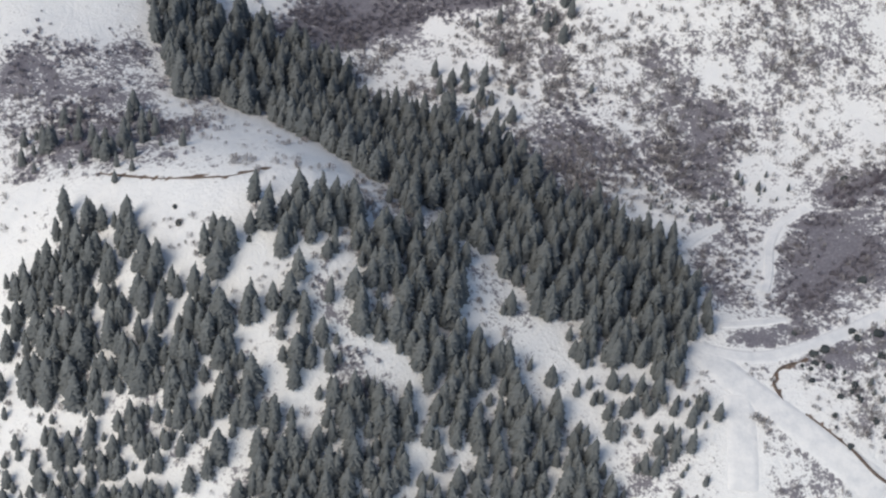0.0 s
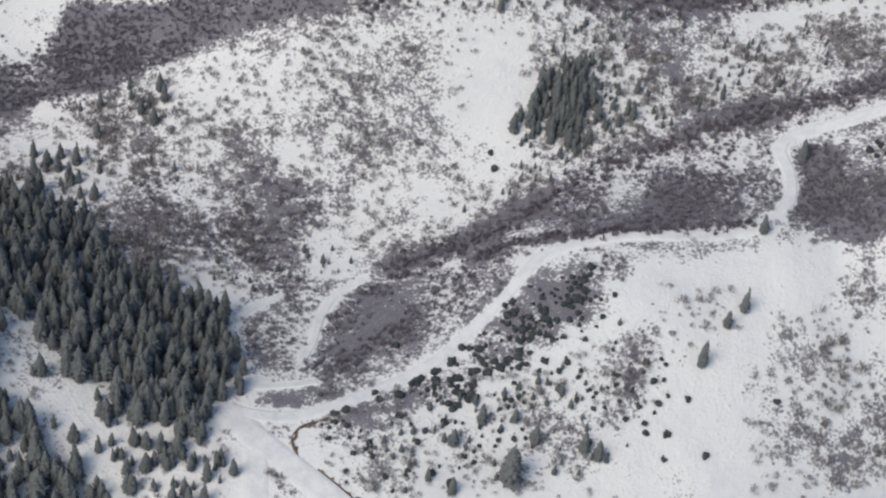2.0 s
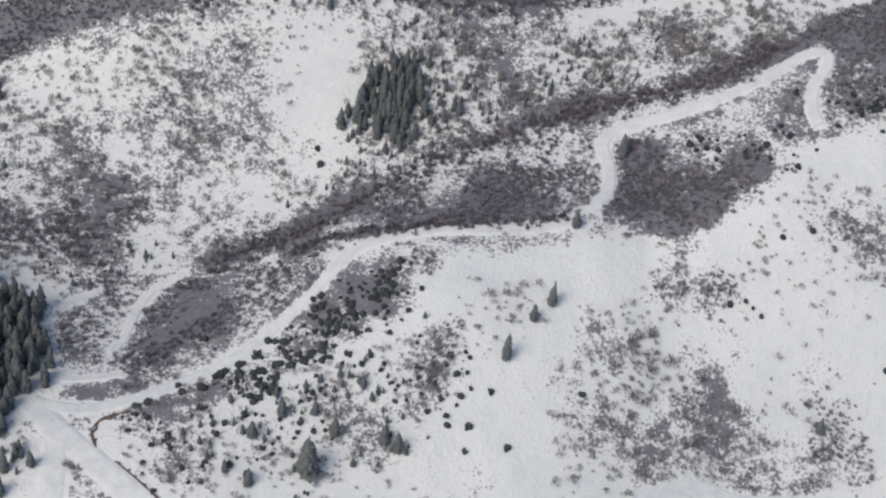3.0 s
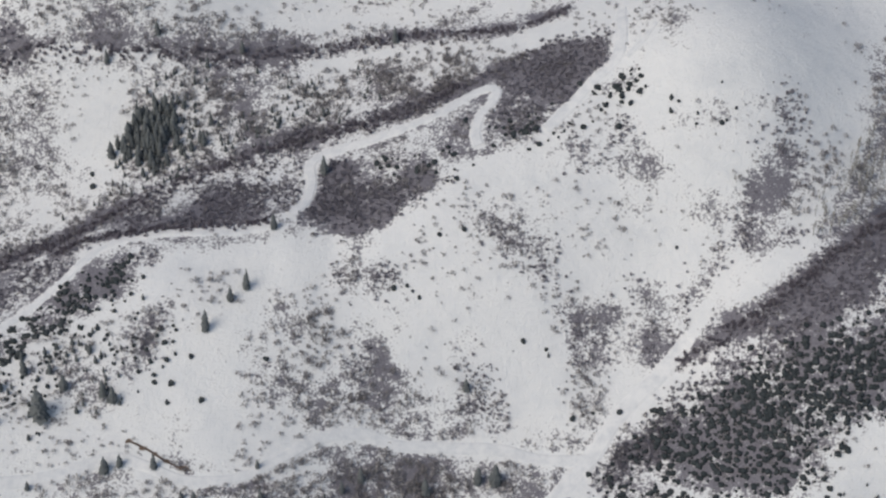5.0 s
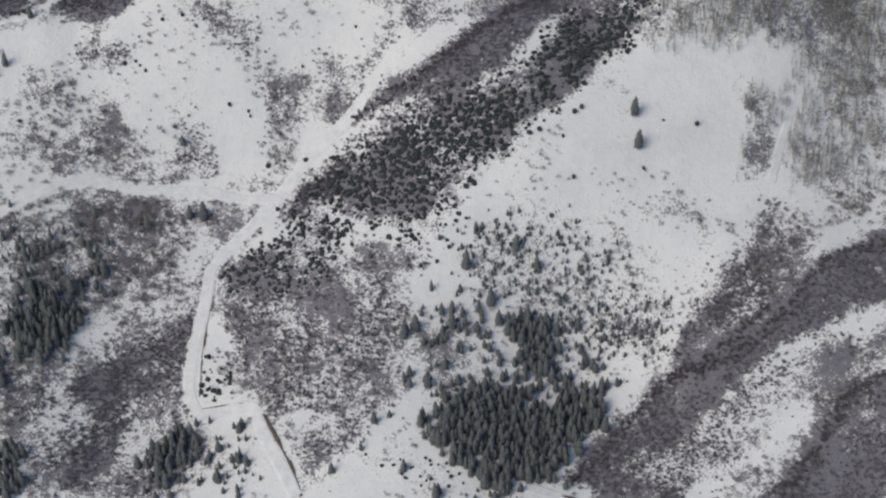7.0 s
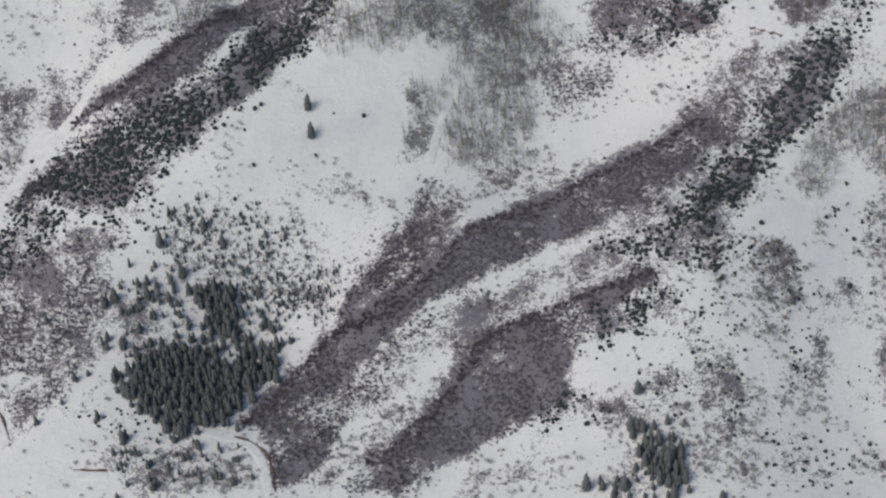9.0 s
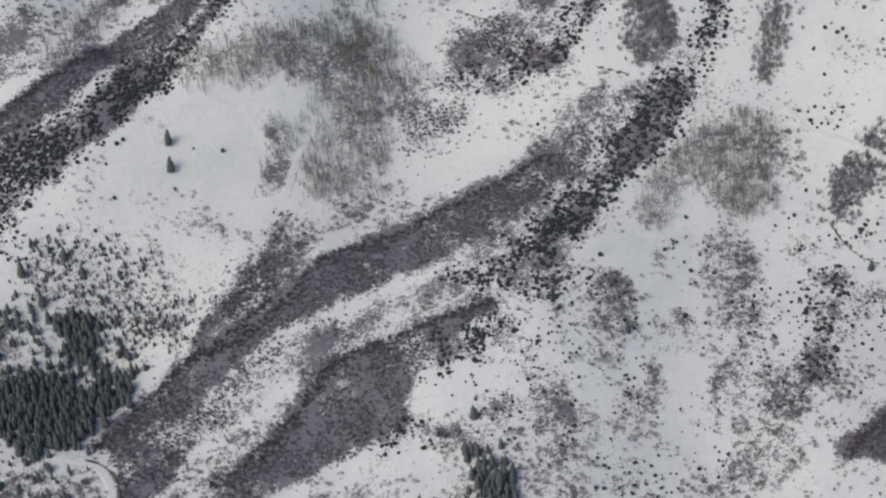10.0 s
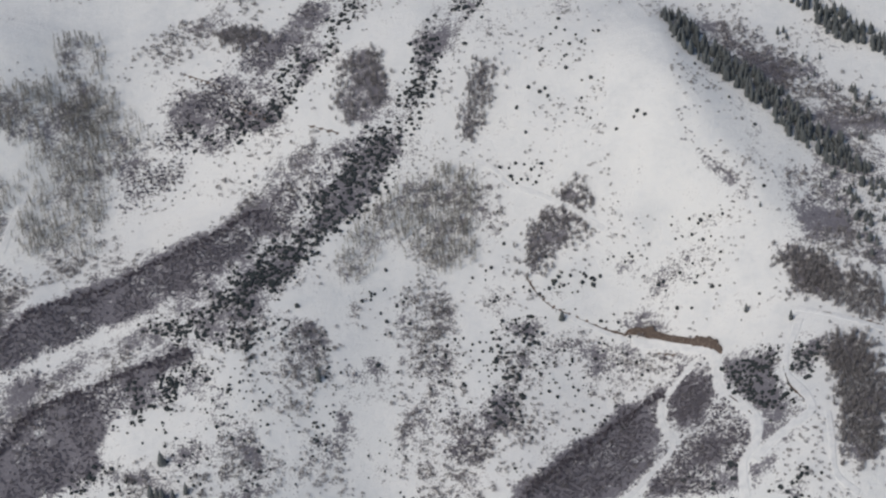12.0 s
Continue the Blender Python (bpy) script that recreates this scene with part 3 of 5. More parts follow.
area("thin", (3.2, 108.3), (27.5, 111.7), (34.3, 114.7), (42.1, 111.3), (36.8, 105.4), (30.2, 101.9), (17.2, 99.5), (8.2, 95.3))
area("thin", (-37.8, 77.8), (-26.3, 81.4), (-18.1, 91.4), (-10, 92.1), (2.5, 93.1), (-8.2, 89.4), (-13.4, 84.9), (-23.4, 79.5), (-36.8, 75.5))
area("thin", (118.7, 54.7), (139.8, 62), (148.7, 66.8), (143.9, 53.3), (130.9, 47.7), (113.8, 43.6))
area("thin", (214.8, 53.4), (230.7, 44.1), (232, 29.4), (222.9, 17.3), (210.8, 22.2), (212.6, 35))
area("firs", (-55.2, 74.2), (-46.4, 75.2), (-44.1, 70.8), (-46.9, 69.2), (-52.2, 70.5))
area("firs", (-99.1, 80.1), (-96.4, 79), (-96, 73.6), (-89.9, 71.1), (-84.4, 67.6), (-83, 63.6), (-98.1, 65.9))
area("firs", (-75.2, 76.5), (-71.7, 72.9), (-68.2, 70.3), (-71.6, 70.4), (-74.6, 72.5))
area("brushd", (2.1, 67), (26.7, 71.5), (27.9, 59.4), (18.7, 52.9), (5.3, 44.5))
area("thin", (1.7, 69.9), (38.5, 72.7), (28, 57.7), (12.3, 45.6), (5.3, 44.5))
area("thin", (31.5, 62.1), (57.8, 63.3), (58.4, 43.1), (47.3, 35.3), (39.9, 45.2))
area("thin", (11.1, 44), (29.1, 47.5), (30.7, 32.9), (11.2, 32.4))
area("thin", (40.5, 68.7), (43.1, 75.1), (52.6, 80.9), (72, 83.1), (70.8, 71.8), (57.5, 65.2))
area("scrub", (28.9, 115.6), (36.9, 114.6), (42.1, 111.7), (36.8, 108.2), (34.2, 109.8), (30.2, 110.9))
area("brush", (-36.3, 75.4), (-20.5, 79.9), (-11.5, 82.3), (-11.7, 75.3), (-23.4, 71.1), (-33.8, 70.4))
area("firsmall", (-30.2, 78.7), (-20.5, 79.9), (-10.6, 79.6), (-12.2, 74.1), (-23.4, 71.1), (-31.9, 71.4))
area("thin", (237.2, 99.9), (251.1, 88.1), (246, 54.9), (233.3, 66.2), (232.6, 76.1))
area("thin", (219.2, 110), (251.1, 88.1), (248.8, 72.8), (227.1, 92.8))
area("scrubs", (214.7, 51.6), (223.5, 30.8), (220.6, 18), (208.5, 23.4))
area("brushd", (228.3, 104.6), (251.4, 90.4), (250, 81), (238.1, 92.3))
area("grove", (236.2, 43), (240.9, 42.1), (242.8, 34.4), (240.6, 19.6), (235.5, 20.3), (235.4, 28.8), (235, 37.3))
area("firs", (60.2, 30.9), (76.7, 32.8), (82.6, 24.3), (59.4, 24.1))
area("brushd", (65.6, 28.3), (82.6, 32), (82.6, 24.3), (66.1, 24))
area("juniper", (48, 75.5), (55.5, 78.7), (63.9, 80.1), (71.9, 82.3), (71, 73.9), (63.2, 71.7), (57.2, 70), (49.1, 72.4))
area("junipers", (149.2, 94.8), (151.8, 103), (157.4, 107.9), (163, 116.9), (166.9, 116.4), (161.4, 106), (155.8, 100), (151.1, 95.4))
area("junipers", (161.8, 81.6), (167.4, 89.3), (171.2, 92.6), (175, 102.1), (178.8, 109.2), (181.7, 114.8), (186.6, 114.4), (180.8, 103.9), (176.9, 96.9), (174, 91.6), (171.1, 85.7), (165.6, 80.5))
area("juniper", (172.6, 92.5), (174.6, 101), (177.9, 105.3), (176.9, 96.9), (174.5, 92.5))
area("scrubs", (135.2, 98.3), (141.7, 105.4), (151.2, 113.1), (156.9, 117.8), (162, 117.1), (155.4, 109.6), (147.8, 102.8), (140.3, 95.4))
area("scrubs", (131.4, 95), (143, 99.7), (149.2, 94.4), (142.4, 91.2), (130.6, 92.3))
area("thin", (158.1, 83.7), (165.5, 90.2), (173.1, 100.1), (176.8, 115.2), (183.7, 114.6), (176.9, 97.8), (171.2, 88.3), (163.7, 81.5))
area("thin", (132.4, 95.8), (149.7, 105.8), (161, 117.2), (165.9, 116.5), (152.1, 95.7), (140.5, 89.8))
area("dots", (208.4, 87.6), (213.6, 84.5), (211.7, 82.4), (208.1, 84.2))
area("dots", (214.4, 71.5), (223.1, 68.6), (224.5, 64.9), (214.2, 68.7))
area("scrubs", (26.4, 95.3), (30.3, 94.3), (35.5, 90.9), (36.9, 87.8), (34.9, 88.1), (30.4, 90.4))
area("scrubs", (36.8, 90.6), (39.4, 88.1), (38.8, 80.1), (36.9, 79.1), (37.2, 85.1))
area("brushd", (8.7, 86.2), (15.1, 85.5), (11.5, 81.2), (6.4, 81.6))
area("brushd", (3.4, 80), (7.8, 79.6), (10.5, 75.9), (5.6, 74.4))
area("brushd", (143.9, 77.8), (147.8, 84.6), (152.4, 86.4), (156.7, 84), (149.3, 78.7))
area("brush", (151.7, 56.8), (161.9, 56.7), (163, 48.9), (152.8, 46.7))
area("brushd", (92, 71.1), (97.3, 69.3), (100.9, 66.4), (97.3, 65.4))
area("brush", (64.1, 62), (88.5, 65.2), (93.9, 57.1), (85, 53.5), (67.7, 57.5))
area("clear", (186.5, 101.4), (194, 99.8), (192.5, 85.7), (187.8, 84.6), (185.1, 88.8))
area("clear", (206.8, 110.1), (212.7, 113), (217.3, 85.6), (225.1, 72.2), (220.5, 69.3), (207.4, 73.8), (206, 80), (205.9, 93.2))
area("clear", (165.3, 108), (176.9, 110.8), (171.2, 98.2), (170.2, 102.5))
area("clear", (100.5, 120.5), (138.6, 120.4), (138, 115.5), (121.8, 107.7), (111.9, 111.6), (104.3, 99.8))
area("clear", (43.3, 109.3), (56.6, 113.8), (77.7, 129.5), (76.1, 116.9), (63.2, 108.8), (49.7, 105.2))
area("clear", (12.6, 85.4), (17.7, 85.6), (22.8, 83.1), (17.8, 81.8), (12.7, 82.3))
area("clear", (29.1, 88), (34.3, 86.7), (36.9, 83.1), (36.3, 76.9), (30.6, 76.9), (29.9, 82.6))
area("clear", (-7.1, 78.9), (-1.3, 84.1), (2, 73.3), (-1.4, 69.6), (-7.7, 71.4))
area("clear", (-93.1, 88), (-86.3, 84.3), (-78.6, 84.1), (-71.4, 88.7), (-72.5, 84.5), (-79.9, 82), (-80.2, 77), (-82, 80.9), (-87.9, 82.3), (-92.4, 85))
area("clear", (-30.6, 114.4), (-23, 114.5), (-22.9, 111.2), (-26, 105.2), (-30.3, 105.5))
area("clear", (165.3, 46.4), (171.4, 47.9), (169.7, 38.2), (164.7, 37.5))
area("clear", (156.9, 59.4), (164.3, 55.5), (162.6, 42.9), (149.9, 40.3), (150.3, 46.4), (156.3, 48.9))
area("clear", (129.4, 81.6), (149.7, 86.9), (155.5, 93.8), (159.1, 93.3), (151.2, 82.1), (140.2, 77.7), (127.5, 76.1))
area("firs", (-96, 73.6), (-90, 71.8), (-86.5, 67.9), (-88, 64.2), (-95.6, 65.5))
area("brushd", (-30.2, 99.3), (-22.9, 100.5), (-19.7, 102.5), (-17.5, 105.8), (-15.9, 103.7), (-19.7, 99.7), (-26, 98.5))
area("brush", (194, 56.2), (202.7, 54.8), (196.9, 43.5), (188.2, 33.8), (183, 34.9), (188.4, 45.2))
area("scrub", (213.8, 51.1), (218.7, 48.7), (219.3, 41.6), (215.8, 34.8), (213.8, 40.1))
area("scrub", (93.5, 54.6), (99.5, 59.5), (104.2, 66), (106.7, 70.7), (106.9, 67), (103.2, 59.4), (98.6, 54.7), (93.4, 49.7))
area("firs", (59.6, 50.3), (68.4, 53.1), (77.2, 50.9), (86.1, 48.4), (78.7, 46.7), (61.4, 41.9))
area("firsmall", (60.8, 63.1), (78.7, 66.7), (86.2, 62.1), (92.8, 57.3), (91.2, 51.4), (78.7, 54.9), (65.3, 58.6))
area("brushd", (-24.1, 65.3), (-12.4, 68.3), (-4.3, 66.8), (4.7, 69.4), (11.9, 72.8), (18.1, 73.7), (39.3, 72.5), (38.7, 70.5), (18.2, 70.9), (3.1, 66.6), (-24, 64.8))
area("scrubs", (39.3, 70.4), (43.1, 74.5), (49.4, 79.2), (51.3, 79.4), (44.3, 73.6), (41.7, 68.4))
area("scrubs", (32.6, 50.7), (39.2, 55.5), (45.8, 58.9), (51.7, 62.7), (49, 57), (41.7, 52.1), (39.1, 46))
area("scrubs", (-37.1, 85), (-26.2, 86.9), (-20, 93.5), (-18, 93.7), (-22.3, 86.6), (-28.2, 83), (-34.1, 80.9))
area("aspen", (112.5, 111), (116.4, 113.6), (120.1, 111), (121.2, 104.3), (124.5, 98.7), (122.7, 97.1), (113.6, 95.8), (110.1, 95.1), (104.7, 96.5), (113.1, 101.8))
area("brushd", (72.2, 122.4), (97.1, 121.8), (94, 111.2), (84.7, 105.4), (75.2, 101.7))
area("juniper", (78.4, 84.9), (86.6, 93.8), (98.8, 106.4), (100.9, 105), (89.7, 91.9), (79.1, 80.9))
area("scrub", (75.6, 99.5), (89.7, 106.9), (98.2, 109.8), (86.6, 93.8), (77.9, 87.6))
area("brushd", (124.6, 109.2), (133.9, 116), (142.7, 119.9), (150.9, 118.7), (141.2, 112.5), (130.7, 107))
area("brushd", (57, 98.4), (64.4, 103.3), (71.2, 105.8), (63.6, 94.4), (59.2, 91.8))
area("scrub", (-77.1, 123.6), (-70.6, 125.1), (-60.5, 125.1), (-44, 120.6), (-54.8, 119.5), (-64.1, 119.2), (-73.1, 115.5), (-76.3, 114.6))
area("scrubs", (-77.4, 127.1), (-53.8, 125), (-60.5, 124.5), (-76.9, 121.1))
area("thin", (-18.4, 68.1), (-8.8, 69.5), (1, 69.3), (9.3, 74.1), (14.2, 75.5), (19.3, 75), (30.6, 75.3), (39.4, 74.3), (39.3, 72.4), (30.6, 73.1), (18.1, 73.3), (14.3, 73.7), (9.4, 71.9), (1.2, 67), (-8.6, 67.7), (-18.2, 66.6))
area("scrubs", (93.2, 50.6), (97.5, 56.6), (104.5, 63.9), (109.8, 63.1), (113.3, 63.2), (106.5, 55.6), (96, 50))
area("brushd", (97.5, 56.6), (104.5, 63.9), (113.2, 69.1), (113.3, 63.2), (106.5, 55.6))
area("brushd", (146.8, 57.6), (159, 58.4), (162.6, 47.3), (156, 41.2), (149.2, 44.7))
area("brushd", (129.1, 34.6), (144.3, 39.8), (151.1, 37.3), (148.1, 30.6), (131.2, 30.8))
area("dots", (135.2, 45.9), (150.8, 49.8), (152.7, 40.6), (137.7, 35.3))
area("scrubs", (40.2, 70.7), (44.6, 75.1), (50.8, 79.4), (55.5, 80.8), (54, 78.3), (47.9, 74.2), (43.5, 69))
area("scrubs", (41.8, 71.7), (49.5, 79.5), (53.1, 80), (48, 75.2), (44.2, 71.2))
area("aspen", (170.2, 81), (180.3, 83.7), (184.8, 79.1), (182.8, 70.4), (177.3, 67.5), (172.9, 70.9), (170.2, 73.4), (165.7, 72.1))
area("grove", (231.5, 61.5), (235.2, 60.9), (244.9, 52), (244.5, 45.4), (233.4, 53.4))
area("brushd", (171.1, 66.1), (180, 66.7), (181.6, 54), (176.3, 48.9), (171.1, 53.6))
area("thin", (-14, 92.7), (2.5, 93.4), (10.2, 92.9), (7.5, 92), (-8.1, 90), (-14.2, 89.5))
area("thin", (147.5, 79), (156.9, 87.5), (164.3, 89.3), (158.2, 79.4), (148.8, 69.1))
area("scrubs", (4.5, 50.1), (11.5, 46.2), (11.7, 39), (9, 38), (6, 39.1))
area("brushd", (8.3, 37.9), (11.7, 39), (11.2, 32.4), (9.1, 32.2))
area("dots", (150.1, 43.3), (160.4, 48.3), (166.8, 43.7), (174.5, 45.8), (175, 33.4), (162.7, 23.7), (149.1, 25.1))
area("dots", (174.4, 62.1), (188.9, 62.5), (186.6, 43.6), (175.4, 45.8))
area("dots", (185.4, 65), (210.9, 60), (207.1, 42), (196.5, 31.9), (177.9, 35.9), (183.3, 48.8))
area("brushd", (-7.8, 48.7), (-3.1, 51.9), (1.9, 46.5), (9.6, 46.1), (11.5, 42.3), (6.6, 36.3), (-1.7, 35.8), (-6.3, 38.5))
area("scrubs", (6.7, 41.7), (13.4, 49.7), (21.3, 55.4), (26.9, 58.5), (28.5, 47.9), (27.4, 44.4), (22.5, 43.7), (20.3, 37.6), (6.6, 36.3))
area("brushd", (32, 50.3), (39, 53.3), (47.7, 50.9), (53.5, 45.6), (49.6, 37.6), (44.1, 38.6), (38.2, 42.5))
road(1.04, (-45, 78.7), (-40.7, 77.5), (-36.4, 78.1), (-32.1, 79.8), (-27.2, 82.1), (-23.3, 85.4), (-19.7, 88.8), (-17.1, 91.9), (-14, 93), (-9.9, 93.4), (-2.7, 93.3), (1.5, 93.9), (3.3, 94.2))
road(1.10, (5.2, 95.7), (6.7, 97.8), (7.3, 101.1), (6.9, 104.4), (8.2, 105.9), (10.2, 106.2), (16.9, 107.2), (22.2, 108.8), (25.5, 110.8), (27.7, 111.7), (28.9, 110.8), (28.1, 108.6), (26.9, 107), (26.3, 104.2), (26.8, 102.5))
road(1.22, (34.5, 103.9), (36.8, 106), (40.1, 109.2), (42.7, 111.4), (43.5, 114.2), (43.8, 120.9))
road(0.65, (44, 111.3), (46, 113.1), (47.5, 115.4))
road(0.58, (-28.2, 119.5), (-23.2, 119.6), (-18.4, 119.4), (-12.8, 119.4))
road(0.71, (-37.8, 85), (-36.9, 87.4), (-36, 91.4), (-34.5, 94), (-32.2, 95.5))
road(0.55, (-43.8, 90.1), (-42.4, 92), (-40, 93.8))
road(0.55, (-42.1, 81), (-39.4, 81.2), (-36.7, 81.5))
road(1.98, (-44.6, 78.4), (-41.8, 75.3), (-38.6, 72.4), (-34.9, 69.4), (-31, 66.9))
road(1.98, (-41.8, 73.9), (-41.9, 69.9), (-42.1, 66.8))
road(0.97, (-24.1, 65.9), (-20.6, 66.6), (-16.6, 67.8), (-12.4, 69.3), (-8.7, 68.7), (-4.3, 67.5), (1.1, 68.2), (5.8, 70.9), (9.4, 73.3), (14.3, 74.8), (18, 74.3), (23.1, 74.7), (29.4, 74.8), (34.4, 73.8), (40, 73.6))
road(1.52, (50.5, 84.1), (47.5, 81.4), (42.9, 77.8), (39.6, 73.4), (36.3, 70.1), (32.7, 66.6), (30.9, 63.9), (30.6, 59.8), (29.9, 55), (29.4, 51.2), (29.5, 47.4), (31.2, 43.9), (34, 44), (38.2, 43.9), (39.9, 40.6), (42, 37.2), (43.7, 34.2), (45, 31.8))
road(1.22, (73.7, 33.5), (78.4, 32.4), (81.1, 31), (83.1, 27.6), (83.8, 24.3))
road(1.06, (55.6, 26.5), (60.8, 26.1))
road(0.99, (106.5, 73.7), (107.8, 78), (109.6, 82.7))
road(1.16, (208.1, 57.2), (213.2, 55.3), (219, 51.5), (220.3, 47.4), (219.8, 42.5), (221.7, 36.9), (224.2, 29.8), (223.3, 25.3), (221.5, 23.2), (221.4, 17.7))
road(0.90, (217.2, 50.5), (214.4, 48.5), (211.8, 45.7), (211.4, 41.5), (212.7, 34.8), (212.3, 32), (208.8, 28.8), (205.4, 25.2))
road(1.04, (232.4, 48.3), (231.2, 45.1), (229.5, 41.5), (229.2, 37.2), (230.9, 32.9), (231.8, 29.4), (231.1, 28.1), (226.9, 25.9), (223.1, 23))
road(0.77, (233.8, 28.1), (233.8, 23.6), (233.8, 18.8), (236.5, 16.2))
road(0.58, (182.2, 85.3), (186.8, 83.9), (189.5, 81.2), (194.9, 78.8), (199.4, 76), (204.6, 72.3))
road(0.58, (196.4, 62), (202.9, 59.3), (207.2, 57.5))
road(0.77, (231.5, 51), (236.1, 48), (244, 43.4))
hedge(1.3, (78.9, 35), (90.7, 48.1), (96.9, 49.3), (104.8, 53.9), (113.3, 62.7), (123.9, 67.4), (131.1, 71.2), (140.1, 74.6), (148.4, 78.8))
hedge(1.3, (97.3, 28.3), (102.3, 30.7), (109.6, 38.4), (115.4, 45.8), (126.6, 49.2), (139.6, 52.3))
hedge(1.1, (49.4, 82.5), (55.3, 84.1), (63.1, 87.9), (70.8, 93.8), (74.8, 97.2))
hedge(1.6, (-30.2, 96.3), (-26, 97.4), (-19.8, 98.6), (-13.3, 102.9), (-6.8, 105.7), (4.2, 109.3), (15, 110.3), (24.4, 113.5))
hedge(0.7, (-22, 95), (-15.4, 94.9), (-7.8, 94.2), (2.6, 94.7))
hedge(1.2, (-32.5, 119.1), (-28.2, 120.3), (-18.4, 120), (-4.6, 121), (9.2, 123.2), (16.2, 124.3), (30.3, 123), (37.2, 124.5))
hedge(1.0, (91.9, 49.2), (96.3, 50), (100.7, 53), (104.5, 56.4))
hedge(1.1, (189.8, 31), (196.7, 37.4), (205.6, 45), (211.8, 48))
bank(0.20, (-11.1, 71), (-8.9, 70.3), (-6.3, 69.1), (-3.8, 68.5))
bank(0.23, (14.3, 74.9), (17.4, 74.4), (20.5, 74.4))
bank(0.17, (30.3, 74.5), (33.8, 73.8), (36.9, 73.8))
bank(0.23, (31.5, 62.1), (31.4, 58.8), (30.8, 52.6), (30.9, 46.5))
bank(0.23, (31.5, 44.8), (34.7, 44.8), (38.1, 44.5))
bank(0.45, (39.8, 42.7), (41.9, 39.3), (44, 35.6), (45.7, 31.8))
bank(0.45, (77.9, 32.7), (81, 31.7), (83.6, 29.1), (84.8, 24.3))
bank(0.33, (55.5, 27.3), (60.7, 26.8))
bank(1.5, (207.7, 58.7), (210.8, 57.6), (213.3, 56.1), (219, 52.4), (220.9, 49.3))
bank(0.26, (191.7, 67.6), (193.4, 64.7), (196.4, 62.3), (202.9, 59.7), (207.3, 58.2))
bank(0.23, (211.4, 54.7), (214.8, 53))
bank(0.23, (232.3, 50.5), (237.6, 47.2), (244.1, 44.2))
bank(0.26, (220.3, 40.6), (223.6, 31.4), (224.7, 29.1))
bank(0.26, (229, 39.9), (229.3, 34.7), (231.8, 29.2))
bank(0.16, (187.7, 83), (189.5, 80.8))
bank(0.16, (134.3, 105.1), (140.9, 101.7), (143.6, 97.6), (149.2, 93.9))
bank(0.16, (156.5, 91.6), (161.8, 89.6))
bank(0.26, (-35.9, 77), (-38.2, 76.2), (-38.9, 74.9), (-37.9, 72.6))
bank(0.33, (-36.7, 72.3), (-33.8, 70), (-31.7, 68), (-29.6, 67.1), (-26.7, 66.8))
bank(0.2, (-92.3, 89.3), (-86.4, 85.7), (-82, 84.8), (-78.6, 86))
LONE += [(0.9, 86.3, 2.8), (-0.8, 84.9, 2.0), (-3.3, 81.7, 3.1), (-22.8, 76.5, 2.4), (-18.3, 75.2, 2.2), (-20.5, 72.2, 4.6), (-14.0, 74.9, 2.2), (-12.8, 74.3, 2.4), (-25.3, 74.7, 2.0), (-25.5, 71.0, 2.0), (-27.5, 71.7, 1.7), (-20.0, 76.7, 1.7), (-10.5, 84.5, 0.9), (-15.8, 78.9, 1.3), (-17.1, 79.6, 1.0), (-19.5, 79.3, 1.1), (8.7, 102.7, 2.7), (3.5, 93.6, 2.2), (88.0, 78.4, 3.1), (88.5, 74.8, 3.1), (66.9, 64.1, 1.7), (49.2, 49.6, 2.2), (65.7, 60.2, 3.5), (75.0, 61.3, 2.6), (72.2, 62.7, 3.0), (80.9, 61.4, 1.5), (81.7, 60.5, 1.5), (69.0, 56.8, 3.2), (67.4, 55.8, 2.0), (63.9, 53.5, 3.3)]
LONE += [(57.8, 51.5, 2.9), (52.9, 61.4, 1.5), (59.2, 52.6, 2.8), (60.9, 45.6, 2.2), (54.4, 40.6, 2.4), (52.9, 37.1, 1.8), (49.3, 34.6, 2.0), (58.4, 34.4, 1.6), (60.3, 40.3, 2.9), (61.2, 45.6, 2.0), (56.3, 41.4, 1.3), (136.5, 35.1, 2.9), (159.6, 48.6, 2.3), (58.4, 34.8, 1.7), (62.6, 30.9, 3.2), (128.8, 22.9, 3.7), (134.1, 22.6, 3.1), (140.5, 30.9, 2.3), (225.2, 54.3, 1.7), (231.2, 48.7, 1.9), (197.2, 60.8, 2.0), (228.7, 68.6, 1.1), (136.9, 35.2, 2.1), (159.6, 48.8, 2.4), (-7.9, 68.5, 2.2), (-2.5, 62.0, 2.3), (-4.6, 61.7, 2.1), (0.6, 62.1, 2.6), (6.1, 62.8, 3.0), (7.4, 63.8, 3.0)]
LONE += [(16.4, 63.1, 3.0), (14.0, 66.2, 1.8), (14.4, 70.3, 2.3), (27.2, 71.6, 2.5), (21.5, 70.1, 2.7), (-19.0, 118.6, 2.1), (-13.0, 121.6, 2.1), (-2.6, 121.2, 1.9), (16.3, 123.1, 2.5), (35.0, 83.1, 0.8), (-21.2, 65.7, 1.3), (-13.2, 68.0, 2.3), (-11.6, 68.6, 2.0), (3.2, 69.5, 1.4), (25.8, 79.8, 1.9), (29.1, 71.5, 3.2), (-82.6, 77.1, 3.8), (-81.6, 78.5, 3.4), (-78.8, 80.3, 2.1), (-77.8, 78.2, 2.7), (-77.2, 75.1, 3.5), (-76.5, 76.8, 3.1), (-79.6, 74.2, 2.9), (-76.1, 82.9, 2.1), (-63.4, 109.2, 2.2), (-50.0, 107.5, 1.3), (-66.5, 69.0, 3.1), (-93.9, 68.8, 2.7), (-92.0, 66.1, 3.1), (-88.6, 65.7, 3.3)]
